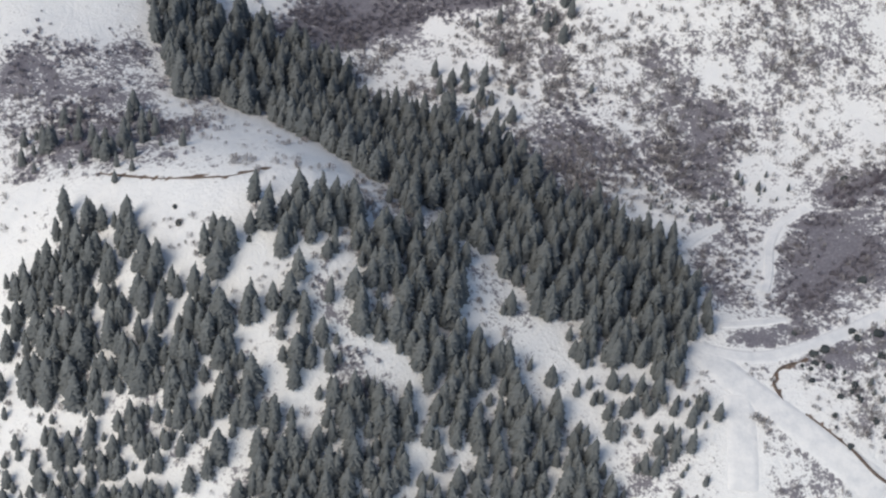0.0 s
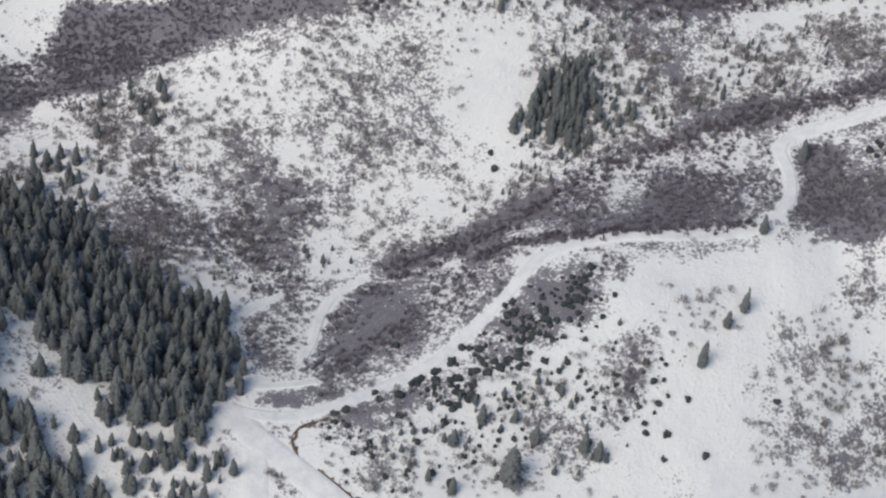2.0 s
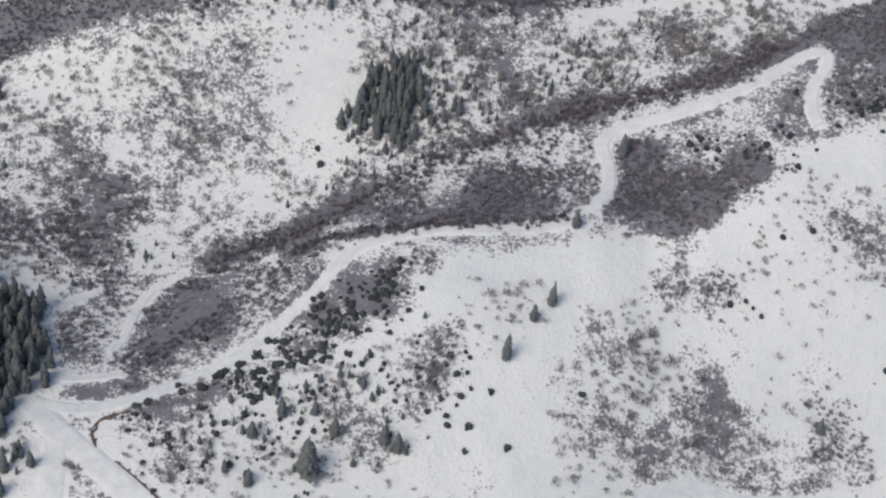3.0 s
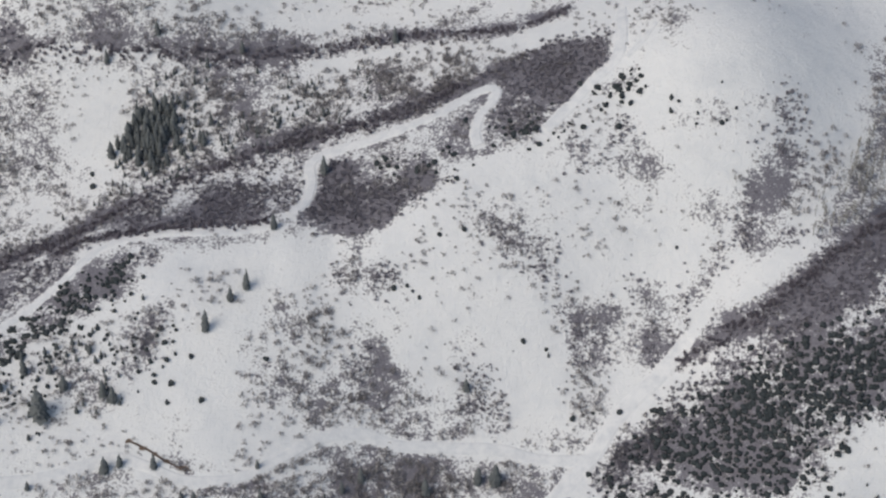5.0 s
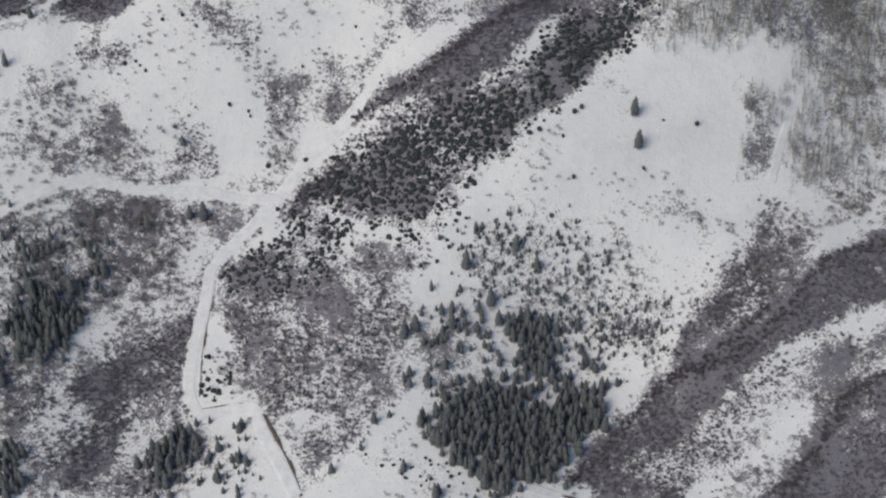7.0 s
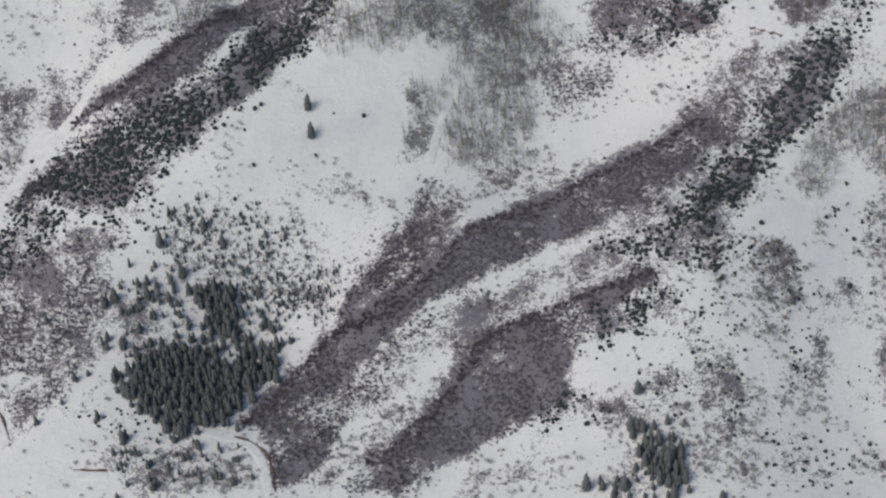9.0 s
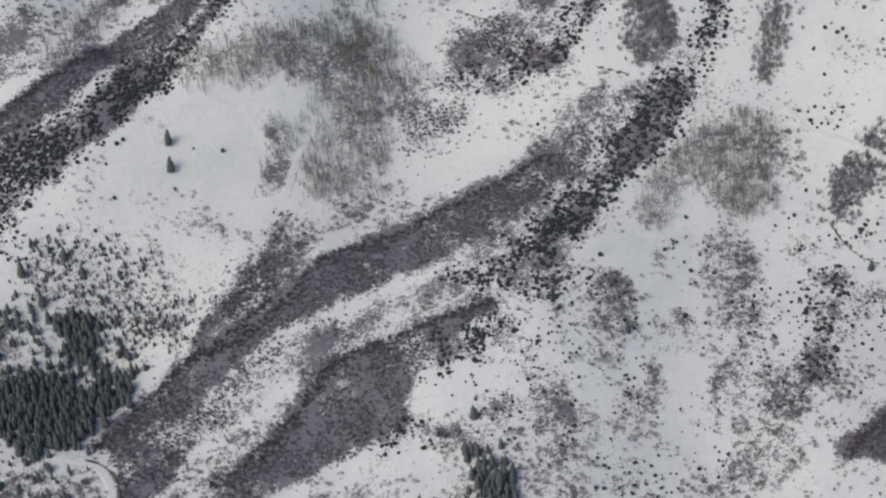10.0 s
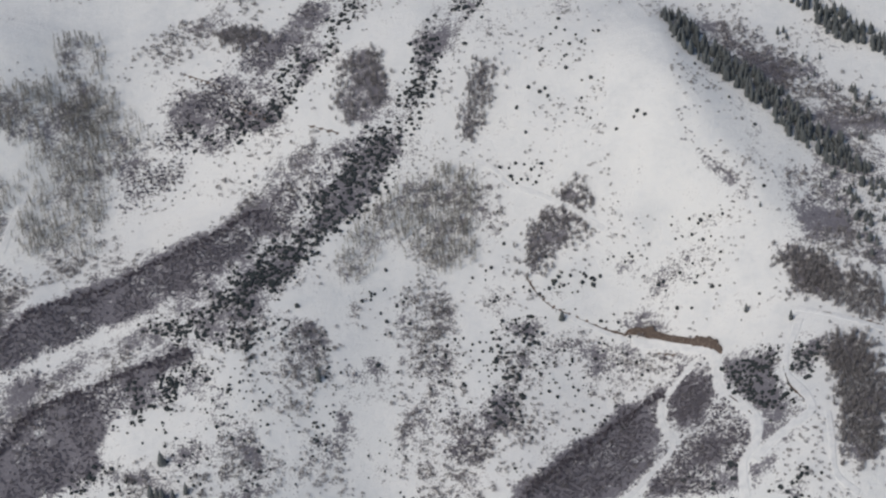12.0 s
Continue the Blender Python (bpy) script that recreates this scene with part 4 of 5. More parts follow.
LONE += [(-87.2, 65.1, 2.9), (-93.2, 69.7, 2.1), (-93.4, 67.3, 2.1), (-91.6, 71.6, 2.4), (-51.7, 70.8, 1.9), (-48.5, 69.7, 2.4), (-47.6, 70.5, 2.1), (-59.8, 96.4, 2.2), (-65.8, 95.4, 2.4)]
BUSHES = []
BUSHES += [(195.9, 101.4), (197.4, 104.3), (198.4, 105.6), (198.9, 107.7), (199.8, 104.9), (200.6, 101.6), (201.6, 103.4), (202.5, 101.5), (203.1, 100.8), (205.5, 103.3), (193.3, 94.8), (195.2, 93.9), (196.1, 94.3), (196.4, 93.1), (202.2, 94.1), (203.7, 94.1), (202, 91.3), (202, 88.7), (203.3, 87.6), (210.1, 85.1), (210.8, 85.7), (211.8, 84.8), (189.6, 83.5), (190, 82.2), (190.9, 81.1), (192.7, 81.2), (193.3, 82.7), (194.1, 80.6), (195.2, 83.2), (215.3, 59.8), (217.4, 59), (213.4, 63.9), (212.5, 63.8), (220.6, 60.7), (207.5, 67.6), (205.8, 68.6), (204.8, 68.4), (221.8, 60.3), (219.6, 69.5), (217.8, 70.3), (203.4, 66.4), (202.4, 65.4), (198.9, 67), (200.7, 65.9), (229.4, 83.1)]
BUSHES += [(225.6, 87.7), (217.5, 100.4), (220.7, 93.7), (229.6, 71.8), (227.4, 56.2), (191.3, 92), (192.6, 88.3), (187.5, 77.4), (187.9, 74.8), (188.3, 72.6), (186.3, 69), (185.4, 68.6), (169.5, 68.1), (167.8, 63.9), (167.3, 63.4), (166, 62.4), (169.6, 57.7), (173.1, 59.8), (181.7, 57.7), (180.4, 57.6), (156, 59.6), (154.6, 54.4), (155.5, 51.9), (159.2, 50.1), (195.4, 101.1), (199.7, 97), (202.1, 89.7), (188.2, 83.7), (190.9, 83.9), (191.6, 81.6), (190.2, 81.7), (192.2, 83.6), (195, 70), (195.4, 65.3), (197.5, 67.5), (201, 67.1), (199.9, 64.7), (196.5, 66.4), (168.8, 60.9), (169.6, 59.6), (171.2, 59.6), (170.3, 58), (146.8, 84.1), (138.8, 92.9), (136.9, 93.8)]
BUSHES += [(134.3, 94.6), (132.4, 94.3), (79.9, 77.5), (80.7, 78.1), (96.4, 78.7), (89.1, 72.6), (78.3, 74.4), (79.9, 70.5), (81, 62.1), (81.7, 60.8), (73.7, 64.8), (77, 66.3), (77.8, 64.5), (78.5, 63.9), (91.9, 78.2), (82.9, 63.3), (84.7, 60), (69.8, 63.8), (34.7, 83.6), (40, 78.3), (37.7, 77.7), (43, 78.1), (71.5, 63.1), (66.1, 62.4), (63.2, 62.1), (61.8, 60.5), (59.7, 60), (58.2, 60.1), (19.6, 87.5), (20.2, 86.9), (18.9, 87.9), (-10.6, 87), (-9.6, 79.4), (-4.7, 79), (-3.3, 75.1), (-6.7, 76.4), (-8.6, 76.3), (-17.5, 84.1), (-15.9, 80.6), (-15.4, 81.3), (-13.5, 79.2), (-19.6, 78.6), (44.3, 105.5), (25.4, 93), (22.4, 92.4)]
BUSHES += [(49.6, 92.6), (54.7, 102.9), (55.3, 103.2), (-10.3, 77.3), (-8.3, 81.4), (-7.8, 80.2), (-7, 74.7), (-6.5, 81.5), (-12.7, 89.2), (-17.2, 81.5), (-19.4, 81.1), (-7.2, 78.6), (17.6, 87.6), (32.1, 84.1), (3.5, 79.7), (-28.5, 98), (-20, 107.7), (-19.7, 106.2), (-28.2, 74.7), (-27.1, 72.3), (-25.6, 71.6), (-27.7, 75.8), (-29.8, 85.1), (-31.9, 79.7), (-85.9, 82.5), (-85.5, 81.1), (-80.2, 79), (-78.2, 104.4)]

# ---------------------------------------------------------------- materials


def material(name, build):
    m = bpy.data.materials.new(name)
    m.use_nodes = True
    t = m.node_tree
    build(t, t.nodes["Principled BSDF"], lambda a, b: t.links.new(a, b))
    return m


def add(t, kind, **values):
    n = t.nodes.new("ShaderNode" + kind)
    for key, v in values.items():
        n.inputs[key.replace("_", " ")].default_value = v
    return n


def ramp(t, stops):
    n = t.nodes.new("ShaderNodeValToRGB")
    e = n.color_ramp.elements
    e[0].position, e[0].color = stops[0][0], (*stops[0][1], 1)
    e[1].position, e[1].color = stops[-1][0], (*stops[-1][1], 1)
    for p, c in stops[1:-1]:
        e.new(p).color = (*c, 1)
    return n


def blend(t, fac, a, b):
    n = t.nodes.new("ShaderNodeMix")
    n.data_type = "RGBA"
    t.links.new(fac, n.inputs["Factor"])
    for s, v in (("A", a), ("B", b)):
        sock = [i for i in n.inputs if i.name == s and i.type == "RGBA"][0]
        if isinstance(v, tuple):
            sock.default_value = (*v, 1)
        else:
            t.links.new(v, sock)
    return [o for o in n.outputs if o.type == "RGBA"][0]


def calc(t, op, a, b=0.0, c=0.0):
    n = t.nodes.new("ShaderNodeMath")
    n.operation = op
    for i, v in enumerate((a, b, c)):
        if isinstance(v, (int, float)):
            n.inputs[i].default_value = v
        else:
            t.links.new(v, n.inputs[i])
    return n.outputs[0]


def noise_at(t, where, scale, detail=4.0, rough=0.6):
    n = add(t, "TexNoise", Scale=scale, Detail=detail, Roughness=rough)
    t.links.new(where, n.inputs["Vector"])
    return n.outputs["Fac"]


def snow_ground(t, p, link):
    where = t.nodes.new("ShaderNodeTexCoord").outputs["Object"]
    litter, soil = t.nodes.new("ShaderNodeAttribute"), t.nodes.new("ShaderNodeAttribute")
    litter.attribute_name, soil.attribute_name = "litter", "soil"
    big, mid, fine = noise_at(t, where, 0.13, 3, 0.55), noise_at(t, where, 0.8, 5, 0.7), noise_at(t, where, 3.2, 4, 0.75)
    snow = ramp(t, [(0.3, (0.70, 0.72, 0.745)), (0.5, (0.80, 0.81, 0.82)), (0.75, (0.86, 0.86, 0.855))])
    link(calc(t, "MULTIPLY_ADD", mid, 0.35, calc(t, "MULTIPLY", big, 0.65)), snow.inputs[0])
    twigs = ramp(t, [(0.25, (0.115, 0.111, 0.132)), (0.5, (0.182, 0.175, 0.204)), (0.8, (0.32, 0.31, 0.342))])
    link(fine, twigs.inputs[0])
    # brushwood, dead grass and stones out of the snow; also paints shaded snow grey
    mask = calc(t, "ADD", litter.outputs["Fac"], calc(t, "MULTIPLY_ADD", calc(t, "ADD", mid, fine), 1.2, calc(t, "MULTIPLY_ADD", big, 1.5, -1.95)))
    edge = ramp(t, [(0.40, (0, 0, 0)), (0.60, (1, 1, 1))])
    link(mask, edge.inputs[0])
    earth = ramp(t, [(0.3, (0.085, 0.052, 0.038)), (0.7, (0.2, 0.135, 0.1))])
    link(fine, earth.inputs[0])
    bare = ramp(t, [(0.4, (0, 0, 0)), (0.6, (1, 1, 1))])
    link(calc(t, "ADD", soil.outputs["Fac"], calc(t, "MULTIPLY_ADD", mid, 0.8, -0.4)), bare.inputs[0])
    colour = blend(t, bare.outputs[0], blend(t, edge.outputs[0], snow.outputs[0], twigs.outputs[0]), earth.outputs[0])
    link(colour, p.inputs["Base Color"])
    p.inputs["Roughness"].default_value = 0.75
    p.inputs["Specular IOR Level"].default_value = 0.25
    bump = add(t, "Bump", Strength=0.55, Distance=0.35)
    link(calc(t, "MULTIPLY_ADD", fine, 0.35, mid), bump.inputs["Height"])
    link(bump.outputs[0], p.inputs["Normal"])


def packed_snow(t, p, link):
    where = t.nodes.new("ShaderNodeTexCoord").outputs["Object"]
    a = noise_at(t, where, 0.9, 5, 0.7)
    c = ramp(t, [(0.3, (0.62, 0.64, 0.67)), (0.55, (0.75, 0.76, 0.775)), (0.8, (0.83, 0.83, 0.83))])
    link(a, c.inputs[0])
    link(c.outputs[0], p.inputs["Base Color"])
    p.inputs["Roughness"].default_value = 0.6
    bump = add(t, "Bump", Strength=0.4, Distance=0.1)
    link(noise_at(t, where, 3.0), bump.inputs["Height"])
    link(bump.outputs[0], p.inputs["Normal"])


def earth_face(t, p, link):
    where = t.nodes.new("ShaderNodeTexCoord").outputs["Object"]
    c = ramp(t, [(0.3, (0.07, 0.051, 0.045)), (0.46, (0.115, 0.086, 0.074)), (0.64, (0.17, 0.135, 0.115)), (0.7, (0.7, 0.7, 0.71))])
    link(noise_at(t, where, 2.2, 6, 0.75), c.inputs[0])
    link(c.outputs[0], p.inputs["Base Color"])
    p.inputs["Roughness"].default_value = 0.95
    bump = add(t, "Bump", Strength=0.8, Distance=0.2)
    link(noise_at(t, where, 5.0), bump.inputs["Height"])
    link(bump.outputs[0], p.inputs["Normal"])


def growth(dark, mid, light, scale=2.0):
    """Foliage or twigs: every sprig its own tone, drifting over the slope."""
    def build(t, p, link):
        geo, ob = t.nodes.new("ShaderNodeNewGeometry"), t.nodes.new("ShaderNodeObjectInfo")
        drift = noise_at(t, geo.outputs["Position"], 0.25, 3)
        fine = noise_at(t, geo.outputs["Position"], scale, 3, 0.7)
        tone = calc(t, "MULTIPLY_ADD", geo.outputs["Random Per Island"], 0.3, calc(t, "MULTIPLY", ob.outputs["Random"], 0.15))
        tone = calc(t, "ADD", tone, calc(t, "MULTIPLY_ADD", drift, 0.25, calc(t, "MULTIPLY", fine, 0.3)))
        c = ramp(t, [(0.2, dark), (0.5, mid), (0.85, light)])
        link(tone, c.inputs[0])
        link(c.outputs[0], p.inputs["Base Color"])
        p.inputs["Roughness"].default_value = 0.85
        p.inputs["Specular IOR Level"].default_value = 0.15
    return build


SNOW = material("snow_litter_shade", snow_ground)
TRACK = material("packed_snow", packed_snow)
EARTH = material("bare_earth", earth_face)
NEEDLE = material("conifer_needles", growth((0.104, 0.116, 0.123), (0.134, 0.147, 0.153), (0.166, 0.179, 0.184)))
JUNIPER = material("juniper", growth((0.036, 0.044, 0.049), (0.054, 0.064, 0.07), (0.085, 0.095, 0.1)))
SCRUB = material("bare_scrub", growth((0.185, 0.176, 0.21), (0.25, 0.24, 0.28), (0.33, 0.317, 0.356)))
THICKET = material("dense_thicket", growth((0.135, 0.12, 0.145), (0.19, 0.172, 0.203), (0.255, 0.235, 0.265)))
TWIG = material("pale_twigs", growth((0.2, 0.19, 0.2), (0.3, 0.286, 0.296), (0.42, 0.402, 0.408)))
ASPEN = material("aspen_bark", growth((0.19, 0.182, 0.17), (0.285, 0.275, 0.258), (0.41, 0.4, 0.375)))
BARK = material("conifer_bark", growth((0.05, 0.038, 0.03), (0.1, 0.075, 0.06), (0.16, 0.13, 0.11)))

# ---------------------------------------------------------------- tools


def lattice(x, y, size, seed):
    """Smooth noise over the plan, 0 to 1."""
    table = np.random.RandomState(seed).rand(128, 128)
    u, v = np.asarray(x) / size, np.asarray(y) / size
    i, j = np.floor(u).astype(int), np.floor(v).astype(int)
    a, b = u - i, v - j
    a, b = a * a * (3 - 2 * a), b * b * (3 - 2 * b)
    pick = lambda p, q: table[p % 128, q % 128]
    return (pick(i, j) * (1 - a) + pick(i + 1, j) * a) * (1 - b) + (pick(i, j + 1) * (1 - a) + pick(i + 1, j + 1) * a) * b


def rough_noise(x, y, size, seed):
    return 0.55 * lattice(x, y, size, seed) + 0.3 * lattice(x, y, size * 0.43, seed + 1) + 0.15 * lattice(x, y, size * 0.19, seed + 2)


def inside(x, y, line, ragged=1.0, shake=None):
    """Which places lie within an outline, whose edge is frayed by so many metres."""
    x = x + ragged * 2 * (rough_noise(x, y, 3.0, 11) - 0.5)
    y = y + ragged * 2 * (rough_noise(x, y, 3.0, 21) - 0.5)
    if shake is not None:
        x, y = x + shake[0], y + shake[1]
    hit = np.zeros(np.shape(x), bool)
    for (ax, ay), (bx, by) in zip(line, (*line[1:], line[0])):
        if ay != by:
            hit ^= ((ay > y) != (by > y)) & (x < (bx - ax) * (y - ay) / (by - ay) + ax)
    return hit


def tri_mesh(name, verts, tris, mat, smooth=False):
    me = bpy.data.meshes.new(name)
    me.vertices.add(len(verts))
    me.vertices.foreach_set("co", np.ascontiguousarray(verts, np.float32).ravel())
    me.loops.add(3 * len(tris))
    me.loops.foreach_set("vertex_index", np.ascontiguousarray(tris, np.int32).ravel())
    me.polygons.add(len(tris))
    me.polygons.foreach_set("loop_start", np.arange(0, 3 * len(tris), 3, dtype=np.int32))
    me.polygons.foreach_set("use_smooth", np.full(len(tris), smooth))
    me.update(calc_edges=True)
    me.materials.append(mat)
    return me


def strewn(places, turns, sizes, protos, pick):
    """One big mesh of many small plants: copies of the prototypes at the places."""
    vs, fs, base = [], [], 0
    for k, (pv, pf) in enumerate(protos):
        sel = pick == k
        n = int(sel.sum())
        if not n:
            continue
        c, s = np.cos(turns[sel]), np.sin(turns[sel])
        x = pv[None, :, 0] * c[:, None] - pv[None, :, 1] * s[:, None]
        y = pv[None, :, 0] * s[:, None] + pv[None, :, 1] * c[:, None]
        z = np.broadcast_to(pv[None, :, 2], x.shape)
        v = np.stack([x * sizes[sel, 0][:, None], y * sizes[sel, 0][:, None], z * sizes[sel, 1][:, None]], -1) + places[sel][:, None, :]
        f = pf[None] + (base + np.arange(n) * len(pv))[:, None, None]
        vs.append(v.reshape(-1, 3))
        fs.append(f.reshape(-1, 3))
        base += n * len(pv)
    return np.concatenate(vs), np.concatenate(fs)


# ---------------------------------------------------------------- plants, each one unit high or wide


def conifer_crown(seed):
    """Ragged tiers of boughs round a leader; one unit high, about half as wide."""
    r = random.Random(seed)
    vs, fs = [], []
    tiers = 11
    lean = (r.uniform(-0.04, 0.04), r.uniform(-0.04, 0.04))
    stout = r.uniform(0.17, 0.25)
    for k in range(tiers):
        f = k / (tiers - 1)
        top = 0.16 + 0.84 * f
        wide = (stout * (1 - f**1.7) ** 0.85 + 0.025) * r.uniform(0.85, 1.15)
        drop = 0.15 * (1 - 0.4 * f)
        n = 8 if f < 0.7 else 5
        a0 = r.uniform(0, 6.3)
        off = (lean[0] * f + r.uniform(-0.02, 0.02), lean[1] * f + r.uniform(-0.02, 0.02))
        c = len(vs)
        vs.append((*off, min(top + 0.02, 1.0)))
        for i in range(2 * n):
            a = a0 + math.pi * (i + r.uniform(-0.2, 0.2)) / n
            w = wide * (r.uniform(0.85, 1.15) if i % 2 == 0 else r.uniform(0.66, 0.86))
            vs.append((off[0] + w * math.cos(a), off[1] + w * math.sin(a), top - drop * (1.0 if i % 2 == 0 else 0.8) * r.uniform(0.75, 1.2)))
        for i in range(2 * n):
            fs.append((c, c + 1 + i, c + 1 + (i + 1) % (2 * n)))
    return np.array(vs), np.array(fs)


def conifer_trunk():
    vs, fs = [], []
    for i in range(6):
        a = math.pi * i / 3
        vs += [(0.028 * math.cos(a), 0.028 * math.sin(a), -0.08), (0.012 * math.cos(a), 0.012 * math.sin(a), 0.7)]
    for i in range(6):
        a, b = 2 * i, 2 * ((i + 1) % 6)
        fs += [(a, b, b + 1), (a, b + 1, a + 1)]
    return np.array(vs), np.array(fs)


def juniper_bush(seed):
    """A low dense bush of a few tufts, one unit wide."""
    r = random.Random(seed)
    bm = bmesh.new()
    for k in range(r.choice((2, 3, 3))):
        m = Matrix.Translation((r.uniform(-0.22, 0.22), r.uniform(-0.22, 0.22), r.uniform(0.16, 0.3)))
        m = m @ Matrix.Diagonal((r.uniform(0.26, 0.38), r.uniform(0.26, 0.38), r.uniform(0.3, 0.48), 1))
        bmesh.ops.create_icosphere(bm, subdivisions=1, radius=1.0, matrix=m)
    for v in bm.verts:
        v.co *= r.uniform(0.78, 1.25)
    bmesh.ops.triangulate(bm, faces=bm.faces)
    bm.verts.ensure_lookup_table()
    vs = np.array([v.co[:] for v in bm.verts])
    fs = np.array([[v.index for v in f.verts] for f in bm.faces])
    bm.free()
    vs[:, 2] -= 0.1
    return vs, fs


def twig_bush(seed, sprigs, flat, width):
    """A rounded bush of bare shoots that fan out of one stool, one unit wide and high."""
    r = random.Random(seed)
    vs, fs = [], []
    for k in range(sprigs):
        a, up = r.uniform(0, 6.3), math.asin(r.uniform(flat, 1.0))
        long = r.uniform(0.72, 1.08)
        x, y, z = 0.5 * long * math.cos(up) * math.cos(a), 0.5 * long * math.cos(up) * math.sin(a), long * math.sin(up)
        b, w = r.uniform(0, 6.3), width * r.uniform(0.6, 1.4)
        c = len(vs)
        vs += [(0.3 * x, 0.3 * y, -0.08), (x + w * math.cos(b), y + w * math.sin(b), z), (x - w * math.cos(b), y - w * math.sin(b), z * r.uniform(0.88, 1.0))]
        fs.append((c, c + 1, c + 2))
    return np.array(vs), np.array(fs)


def aspen_pole(seed):
    """A slender bare stem with a narrow brush of steep twigs, one unit high."""
    r = random.Random(seed)
    vs, fs = [], []
    for i in range(3):
        a = 2.1 * i
        vs += [(0.022 * math.cos(a), 0.022 * math.sin(a), -0.1), (0.006 * math.cos(a), 0.006 * math.sin(a), 0.97)]
    for i in range(3):
        a, b = 2 * i, 2 * ((i + 1) % 3)
        fs += [(a, b, b + 1), (a, b + 1, a + 1)]
    for k in range(14):
        a, z, n = r.uniform(0, 6.3), r.uniform(0.15, 0.75), r.uniform(0.06, 0.15)
        c, b = len(vs), r.uniform(0, 6.3)
        vs += [(0.01, 0, z), (n * math.cos(a) + 0.018 * math.cos(b), n * math.sin(a) + 0.018 * math.sin(b), z + 0.2), (n * math.cos(a), n * math.sin(a), z + r.uniform(0.2, 0.32))]
        fs.append((c, c + 1, c + 2))
    return np.array(vs), np.array(fs)


CROWNS = [conifer_crown(s) for s in range(6)]
TRUNK_SHAPE = conifer_trunk()
FIRS = [(np.concatenate([v, TRUNK_SHAPE[0]]), np.concatenate([f, TRUNK_SHAPE[1] + len(v)])) for v, f in CROWNS]
JUNIPERS = [juniper_bush(s) for s in range(6)]
SCRUBS = [twig_bush(40 + s, 22, 0.5, 0.055) for s in range(6)]
BRUSHES = [twig_bush(60 + s, 26, 0.2, 0.038) for s in range(6)]
ASPENS = [aspen_pole(80 + s) for s in range(6)]

# ---------------------------------------------------------------- the ground, one sheet to the horizon


def lie(x, y):
    """The height of the snow, with its drifts and hollows."""
    return ground_z(x, y) + 0.5 * (rough_noise(x, y, 9.0, 3) - 0.5) + 1.4 * (lattice(x, y, 22.0, 7) - 0.5)


def lines(a, b, step, far):
    mid = np.arange(a, b + step / 2, step)
    out = np.cumsum(step * 1.3 ** np.arange(1, 60))
    out = out[out < far]
    return np.concatenate([(a - out)[::-1], mid, mid[-1] + out])


# the last kind grows nothing: thin litter that also paints bluish shade on snow
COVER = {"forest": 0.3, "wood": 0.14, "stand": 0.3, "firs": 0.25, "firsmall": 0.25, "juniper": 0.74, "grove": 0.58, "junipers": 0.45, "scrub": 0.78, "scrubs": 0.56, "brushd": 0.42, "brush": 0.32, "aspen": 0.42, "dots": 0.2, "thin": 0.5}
xs, ys = lines(-125, 275, 0.5, 2600), lines(0, 160, 0.55, 2600)
gx, gy = np.meshgrid(xs, ys)
gz = lie(gx, gy)
near = (gx > -125) & (gx < 275) & (gy > 0) & (gy < 160)
litter, soil = np.full(gx.shape, 0.13), np.zeros(gx.shape)
litter[~near] = 0.25
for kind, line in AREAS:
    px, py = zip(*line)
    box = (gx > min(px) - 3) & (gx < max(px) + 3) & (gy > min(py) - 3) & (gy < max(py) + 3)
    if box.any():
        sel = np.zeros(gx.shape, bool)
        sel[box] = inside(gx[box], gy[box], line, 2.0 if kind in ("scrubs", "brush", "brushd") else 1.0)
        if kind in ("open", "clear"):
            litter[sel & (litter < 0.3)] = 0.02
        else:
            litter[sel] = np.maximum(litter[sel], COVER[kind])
for width, line in HEDGES:
    litter = np.maximum(litter, 0.85 - 0.35 * off_line(gx, gy, line)[0] / width)
for _ in range(5):
    litter[1:-1, 1:-1] = (2 * litter[1:-1, 1:-1] + litter[:-2, 1:-1] + litter[2:, 1:-1] + litter[1:-1, :-2] + litter[1:-1, 2:]) / 6
for width, line in ROADS:
    d = off_line(gx, gy, line)[0]
    litter *= np.clip((d - width * 0.45) / 0.3, 0, 1)
for high, line in BANKS:
    d = off_line(gx, gy, line)[0]
    soil = np.maximum(soil, np.clip(1.1 - d / (0.2 + 0.35 * high), 0, 0.8))
nx, ny = len(xs), len(ys)
idx = np.arange(nx * ny).reshape(ny, nx)
quads = np.stack([idx[:-1, :-1], idx[:-1, 1:], idx[1:, 1:], idx[1:, :-1]], -1).reshape(-1, 4)
tris = np.concatenate([quads[:, [0, 1, 2]], quads[:, [0, 2, 3]]])
sheet = tri_mesh("ground", np.stack([gx, gy, gz], -1).reshape(-1, 3), tris, SNOW, smooth=True)
for name, values in (("litter", litter), ("soil", soil)):
    sheet.attributes.new(name, "FLOAT", "POINT").data.foreach_set("value", values.ravel().astype(np.float32))
tagged(new("ground", sheet), "snow-covered mountainside with brushwood, bare patches and shade painted grey", "ground", kind="structure")


